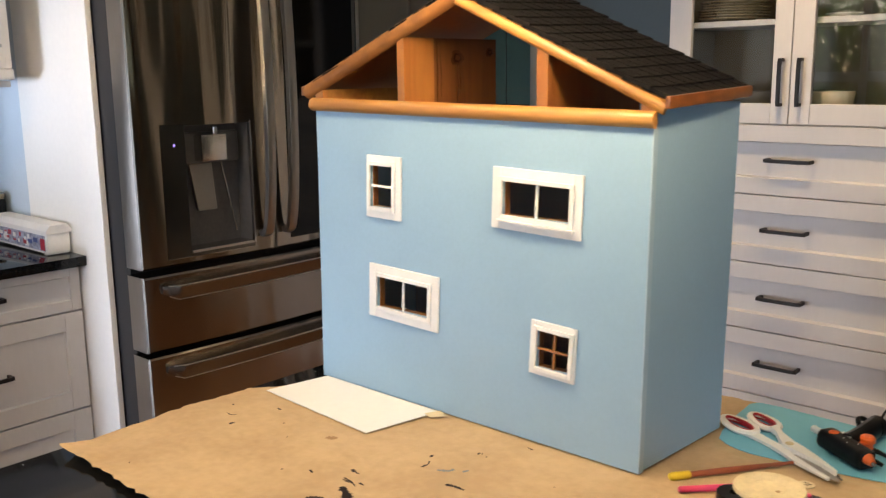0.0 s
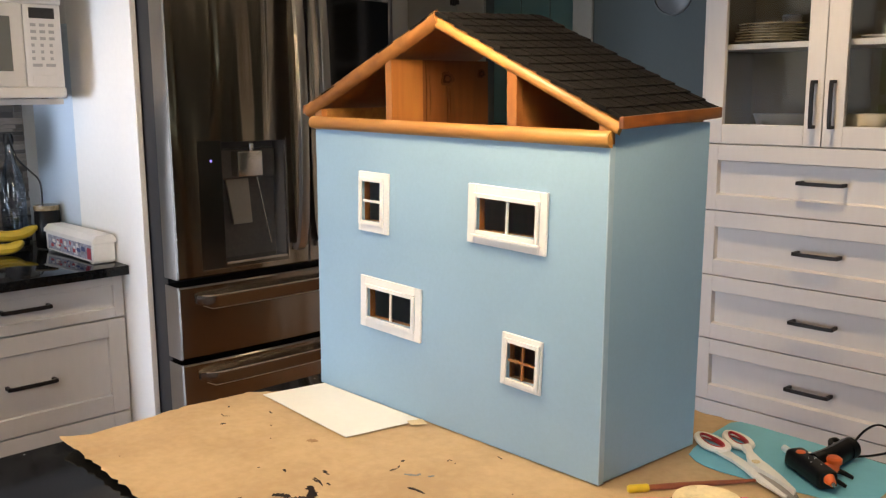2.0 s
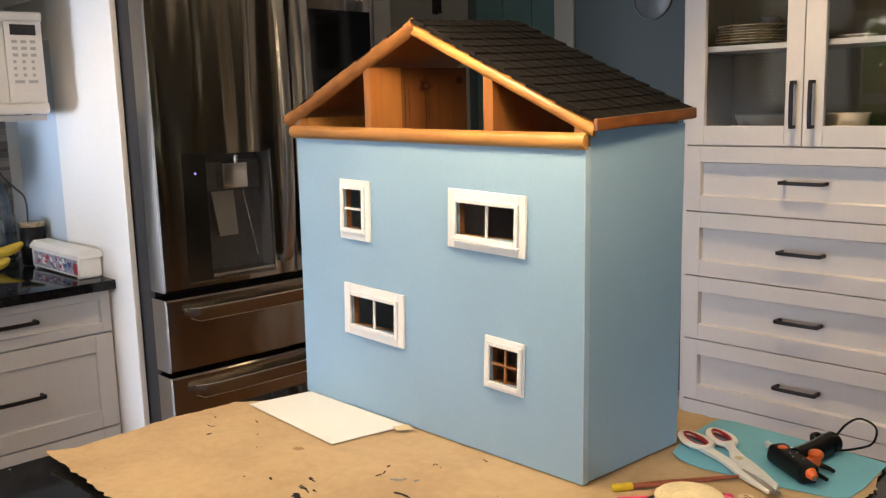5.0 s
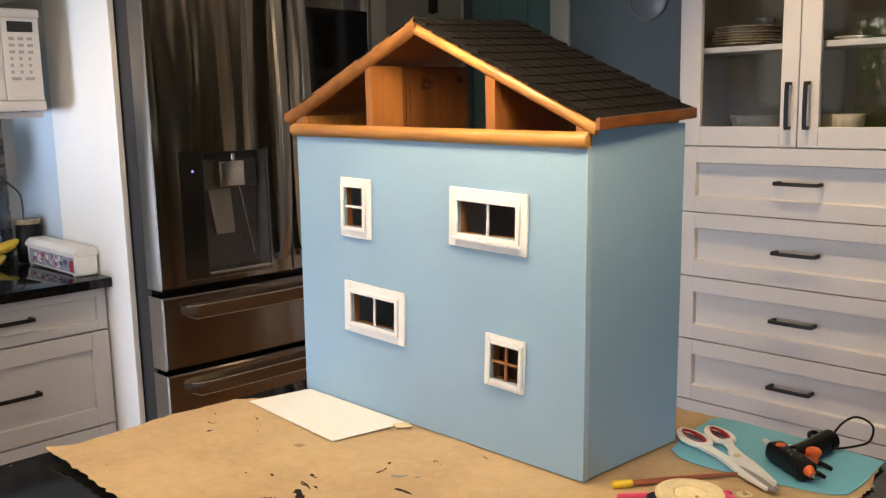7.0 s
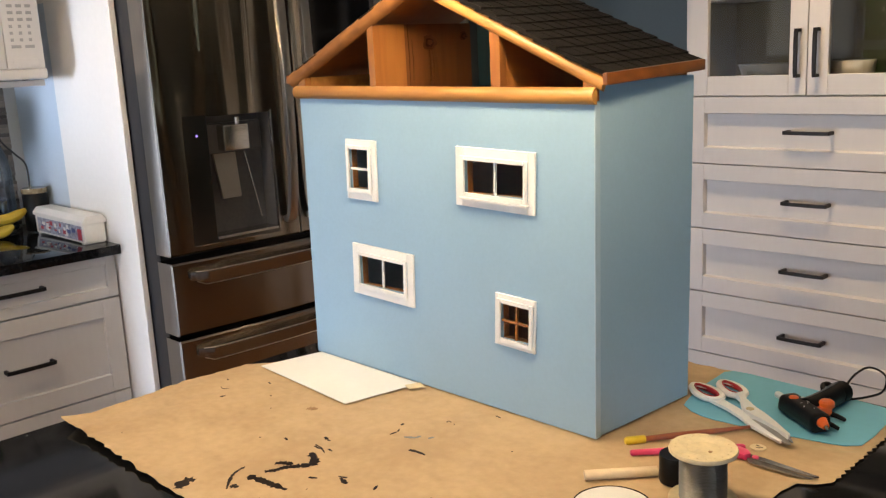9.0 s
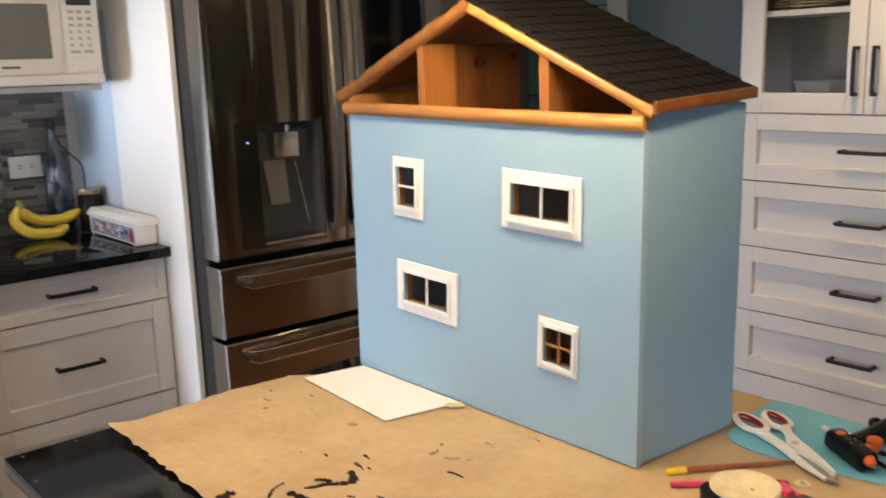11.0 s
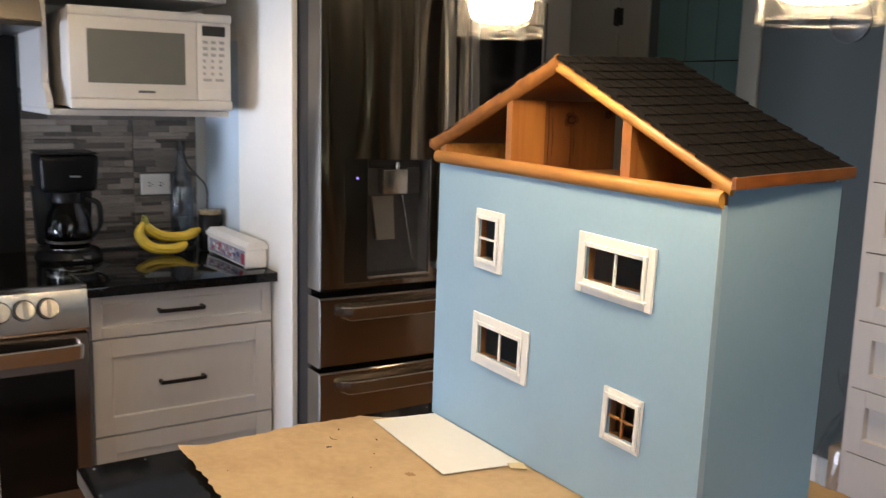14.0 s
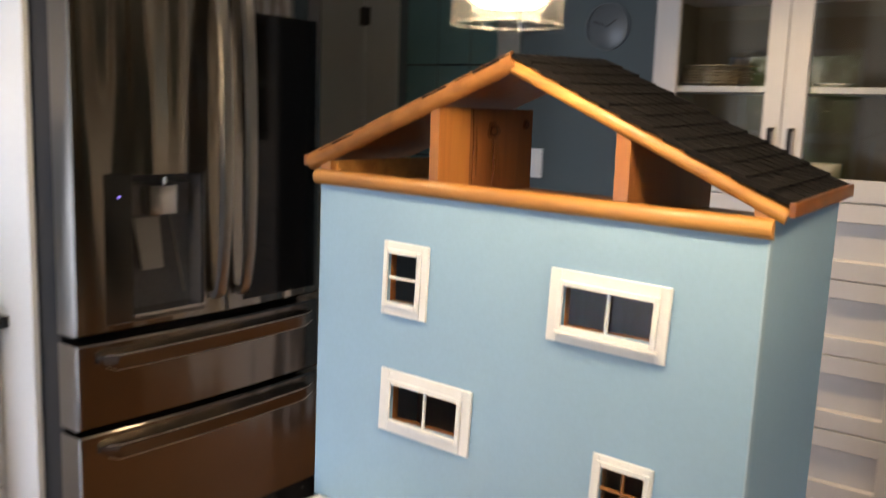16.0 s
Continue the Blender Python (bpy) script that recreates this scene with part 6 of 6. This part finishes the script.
part("blade", prism(BM(), [(-0.412, 1.2925), (-0.398, 1.286), (-0.386, 1.270), (-0.392, 1.272)], SZ - 0.0004, SZ + 0.0012), CHROME, sc, "steel blade tip")
part("pivot", lathe(BM(), [(0, 0), (0.0062, 0), (0.0062, 0.001), (0.0045, 0.0018), (0, 0.0015)], (-0.485, 1.336, SZ + 0.0054), 18), CORK, sc, "worn pivot cap")

gg = thing("glue_gun", (-0.42, 1.40, TOP), "black hot glue gun with orange parts lying on its side", "glue gun")
GZ = TOP + 0.0165
A, B = Vector((-0.452, 1.391, GZ)), Vector((-0.359, 1.326, GZ))
d = (B - A).normalized()
w = Vector((-d.y, d.x, 0))
mg = Matrix((( d.x, w.x, 0, A.x), (d.y, w.y, 0, A.y), (0, 0, 1, GZ), (0, 0, 0, 1))) @ Matrix.Diagonal((0.88, 0.84, 0.95, 1))
bm = box(BM(), -0.004, 0.110, -0.019, 0.019, -0.0160, 0.0150, 0.012, 4, mg)
for v in bm.verts:
    v.co += Vector((noise.noise(v.co * 60), noise.noise(v.co * 60 + Vector((3, 0, 0))), 0)) * 0.002
part("barrel", bm, DEEP_BLACK, gg)
bm = BM()
line = [mg @ Vector((u, v, 0)) for u, v in ((0.044, 0.010), (0.032, 0.038), (0.016, 0.068), (-0.002, 0.098), (-0.009, 0.110))]
tube(bm, curve_points(line, 4), 0.0185, 12, 0.0145, (0, 0, 1))
part("grip", bm, DEEP_BLACK, gg)
part("grip_end", cyl(BM(), mg @ Vector((-0.006, 0.105, 0)), mg @ Vector((-0.015, 0.122, 0)), 0.0160, 0.0170, 16), DEEP_BLACK, gg)
part("hook", tube(BM(), curve_points([mg @ Vector(p) for p in ((-0.012, 0.080, 0.006), (-0.026, 0.088, 0.010), (-0.028, 0.100, 0.010), (-0.018, 0.106, 0.006))], 4), 0.004, 8), DEEP_BLACK, gg)
part("glue_stick", cyl(BM(), mg @ Vector((-0.034, 0.001, 0)), mg @ Vector((-0.004, 0.001, 0)), 0.0055, seg=14), material("translucent_glue", (0.55, 0.60, 0.62), 0.3, vary=0.05), gg, "pale translucent glue stick")
for u, v, r, h in ((0.024, -0.002, 0.0085, 0.0150), (0.053, 0.044, 0.0115, 0.014)):
    bm = BM()
    c = mg @ Vector((u, v, h - 0.008))
    lathe(bm, [(0, 0), (r, 0), (r, 0.006), (r * 0.75, 0.009), (0, 0.010)], c, 18)
    part("orange_inset", bm, ORANGE, gg, "orange plastic inset")
part("trigger", box(BM(), 0.045, 0.063, 0.022, 0.050, -0.008, 0.0070, 0.003, 2, mg), ORANGE, gg, "orange trigger")
part("sticker", box(BM(), 0.026, 0.050, 0.010, 0.016, 0.0135, 0.0150, 0, 1, mg), WHITE_PLASTIC, gg, "small white sticker")
part("nozzle", cyl(BM(), mg @ Vector((0.108, -0.001, 0.004)), mg @ Vector((0.121, -0.001, 0.001)), 0.009, 0.005, 14), ORANGE, gg, "orange nozzle sleeve")
part("nozzle_tip", cyl(BM(), mg @ Vector((0.1212, -0.001, 0.001)), mg @ Vector((0.128, -0.001, -0.001)), 0.003, 0.0015, 10), CHROME, gg)
for u, v in ((0.05, -0.003), (0.054, 0.006), (0.066, -0.008), (0.078, 0.004)):
    part("glue_drop", lathe(BM(), [(0, 0), (0.0010, 0), (0.0007, 0.0007), (0, 0.0009)], mg @ Vector((u, v, 0.0148)), 8), WHITE_PLASTIC, gg, "dried glue drop")
for u0, v0, u1, v1 in ((0.074, 0.016, 0.100, 0.038), (0.058, 0.048, 0.070, 0.070)):
    part("stand_wire", tube(BM(), curve_points([mg @ Vector(p) for p in ((u0, v0, -0.006), ((u0 + u1) / 2 + 0.003, (v0 + v1) / 2, -0.009), (u1, v1, -0.0145))], 4), [0.0046 - 0.0002 * i for i in range(9)], 7), DEEP_BLACK, gg)
part("cord", tube(BM(), curve_points([mg @ Vector((-0.014, 0.120, 0)), (-0.402, 1.524, GZ + 0.016), (-0.386, 1.543, GZ + 0.026), (-0.362, 1.545, GZ + 0.016), (-0.357, 1.520, GZ - 0.001), (-0.374, 1.498, GZ - 0.008), (-0.398, 1.480, GZ - 0.0125)], 8), 0.0019, 7), DEEP_BLACK, gg, "thin black cord")

br = thing("paint_brush", (-0.52, 1.22, TOP), "red-brown wooden paint brush with a yellow end", "paint brush")
p0, p1 = Vector((-0.577, 1.136, TOP + 0.003)), Vector((-0.455, 1.306, TOP + 0.003))
e = (p1 - p0).normalized()
part("handle", tube(BM(), [p0 + e * 0.028, p0 + e * 0.08, p0 + e * 0.14, p1], [0.0042, 0.0048, 0.0038, 0.002], 10), RED_WOOD, br)
part("cap", tube(BM(), [p0, p0 + e * 0.003, p0 + e * 0.029, p0 + e * 0.031], [0.0045, 0.0062, 0.0062, 0.005], 12), YELLOW, br, "yellow end cap")

SX, SY = -0.404, 1.054
sp = thing("wire_spool", (SX, SY, TOP), "wire spool with pale round end plates standing on the paper", "spool")
part("end_plate", lathe(BM(), [(0, 0.066), (0.040, 0.066), (0.0422, 0.0675), (0.0427, 0.070), (0.0417, 0.0725), (0.022, 0.0722), (0.020, 0.0708), (0.0, 0.0708)], (SX, SY, TOP), 44), CORK, sp, "cream end plate")
part("end_plate", lathe(BM(), [(0, -0.001), (0.0427, -0.001), (0.0427, 0.0045), (0, 0.0045)], (SX, SY, TOP), 40), CORK, sp)
part("hub_hole", lathe(BM(), [(0, 0), (0.0026, 0), (0.0026, 0.0006), (0, 0.0006)], (SX + 0.012, SY - 0.004, TOP + 0.0709), 16), TAN, sp, "small hub hole")
for i in range(20):
    a = 2 * math.pi * i / 20
    part("embossed_dot", lathe(BM(), [(0, 0), (0.0016, 0), (0.0010, 0.0006), (0, 0.0007)], (SX + 0.034 * math.cos(a), SY + 0.034 * math.sin(a), TOP + 0.0724), 8), CORK, sp)
bm = BM()
prof = [(0, 0.0047)]
for i in range(31):
    prof += [(0.0285, 0.0047 + i * 0.00195), (0.0297, 0.0057 + i * 0.00195)]
prof += [(0, 0.0655)]
part("wire_winding", lathe(bm, prof, (SX, SY, TOP), 36), WIRE, sp, "grey wound wire")
bm = lathe(BM(), [(0.007, 0.0), (0.0225, 0.0), (0.023, 0.002), (0.023, 0.036), (0.0225, 0.038), (0.007, 0.038), (0.007, 0.0)], (-0.459, 1.083, TOP - 0.001), 36)
solid("black_tape_roll", bm, DEEP_BLACK, "roll of black tape beside the wire spool", "tape roll")
pn = thing("pink_pen", (-0.5, 1.16, TOP), "pink plastic pen lying on the kraft paper", "pen")
p0, p1 = Vector((-0.549, 1.108, TOP + 0.003)), Vector((-0.436, 1.226, TOP + 0.003))
e = (p1 - p0).normalized()
part("barrel", tube(BM(), [p0, p0 + e * 0.002, p1 - e * 0.03, p1 - e * 0.004, p1], [0.003, 0.0045, 0.0048, 0.0048, 0.003], 12), PINK, pn)
part("collar", tube(BM(), [p1 - e * 0.030, p1 - e * 0.012], [0.0051, 0.0051], 12), RED, pn)
kn = thing("craft_scissors", (-0.38, 1.20, TOP), "pink-handled craft scissors with narrow grey steel blades", "scissors")
KZ = TOP + 0.004
part("grip", rounded([(-0.448, 1.200), (-0.440, 1.214), (-0.424, 1.211), (-0.414, 1.202), (-0.418, 1.190), (-0.432, 1.190)], KZ - 0.004, KZ + 0.005, 0.0025), PINK, kn)
part("blade", prism(BM(), [(-0.420, 1.204), (-0.396, 1.205), (-0.351, 1.201), (-0.318, 1.1975), (-0.321, 1.193), (-0.351, 1.193), (-0.408, 1.194)], KZ - 0.0005, KZ + 0.0012), CHROME, kn, "grey steel blade")
part("blade", prism(BM(), [(-0.418, 1.196), (-0.396, 1.195), (-0.351, 1.192), (-0.324, 1.191), (-0.351, 1.185), (-0.408, 1.184)], KZ - 0.0024, KZ - 0.0007), HANDLE, kn, "dark steel blade")
part("pivot", lathe(BM(), [(0, 0), (0.0048, 0), (0.0048, 0.0012), (0.003, 0.002), (0, 0.002)], (-0.407, 1.199, KZ + 0.0013), 16), PINK, kn, "pink pivot cap")
ld2 = thing("jar_lid", (-0.480, 0.966, TOP), "white jar lid with a dark rim on the paper", "lid")
part("disc", lathe(BM(), [(0, -0.0015), (0.0485, -0.0015), (0.0485, 0.004), (0.046, 0.0055), (0, 0.0055)], (-0.480, 0.966, TOP), 40), CARD, ld2)
part("rim", lathe(BM(), [(0.0487, -0.0015), (0.050, -0.0015), (0.050, 0.005), (0.0487, 0.005), (0.0487, -0.0015)], (-0.480, 0.966, TOP), 40), STAIN, ld2, "dark rim")
bm = lathe(BM(), [(0, 0), (0.011, 0), (0.0115, 0.001), (0.011, 0.002), (0, 0.002)], (-0.425, 1.243, TOP - 0.002), 24)
bt2 = solid("wooden_disc", bm, CORK, "small round cream wooden disc with a dark mark", "disc")
for dx, dy in ((0.004, 0.001), (-0.002, 0.0035), (0.001, -0.003)):
    part("ink_mark", cbox(-0.425 + dx - 0.003, -0.425 + dx + 0.003, 1.243 + dy - 0.0007, 1.243 + dy + 0.0007, TOP + 0.0001, TOP + 0.0004), STAIN, bt2, "dark ink mark")
solid("wooden_dowel", tube(BM(), [(-0.553, 1.006, TOP + 0.0058), (-0.486, 1.078, TOP + 0.0058)], [0.007, 0.007], 16), LIGHT_WOOD, "short pale wooden dowel on the paper", "dowel")

# ---- bag on the floor by the blue wall ----
bg = thing("plastic_bag", (-1.74, 3.28, FLOOR), "knotted clear plastic bag of tan packages on the floor", "bag")
bm = BM()
prof = [(0.12, 0.002), (0.15, 0.03), (0.16, 0.14), (0.145, 0.26), (0.09, 0.36), (0.03, 0.42), (0.025, 0.44), (0.06, 0.50), (0.08, 0.56)]
lathe(bm, prof, (0, 0, 0), 28)
for v in bm.verts:
    v.co = Vector((-1.742 + v.co.x * 0.60, 3.28 + v.co.y * 0.66, FLOOR + v.co.z)) + Vector((noise.noise(v.co * 14), noise.noise(v.co * 14 + Vector((5, 0, 0))), 0)) * 0.018
sheet = part("film", bm, CLEAR_PLASTIC, bg, smooth=60)
sheet.visible_shadow = False
part("package", cbox(-1.79, -1.70, 3.235, 3.32, FLOOR + 0.003, FLOOR + 0.27, 0.02, 3), BAG, bg, "tan paper package")
for i in range(6):
    part("print_bar", cbox(-1.735 + 0.002 * i, -1.718 + 0.002 * i, 3.2335, 3.2348, FLOOR + 0.05 + 0.033 * i, FLOOR + 0.068 + 0.033 * i), PURPLE, bg, "dark purple print")

# ---- oak planks of the floor ----
rnd = random.Random(8)
PW, PL = 0.13, 1.55
planks = [mesh_of("plank", cbox(i * 2.7 + 0.0006, i * 2.7 + PW - 0.0006, 0.0006, PL - 0.0006, -0.0078, 0.0, 0.0012), FLOOR_WOOD, 0) for i in range(4)]
ends = [mesh_of("plank", cbox(i * 2.7 + 0.0006, i * 2.7 + PW - 0.0006, 0.0006, PL / 2 - 0.0006, -0.0078, 0.0, 0.0012), FLOOR_WOOD, 0) for i in range(4)]
for col in range(int((XR - XW) / PW)):
    y = YN + 0.002
    short = col % 2
    while y < YB - 0.05:
        k = rnd.randrange(4)
        half = short or y + PL > YB
        if y + (PL / 2 if half else PL) > YB:
            break
        piece("plank", (ends if half else planks)[k], Matrix.Translation((XW + 0.002 + col * PW - k * 2.7, y, FLOOR)), floor_ob)
        y += PL / 2 if half else PL
        short = 0
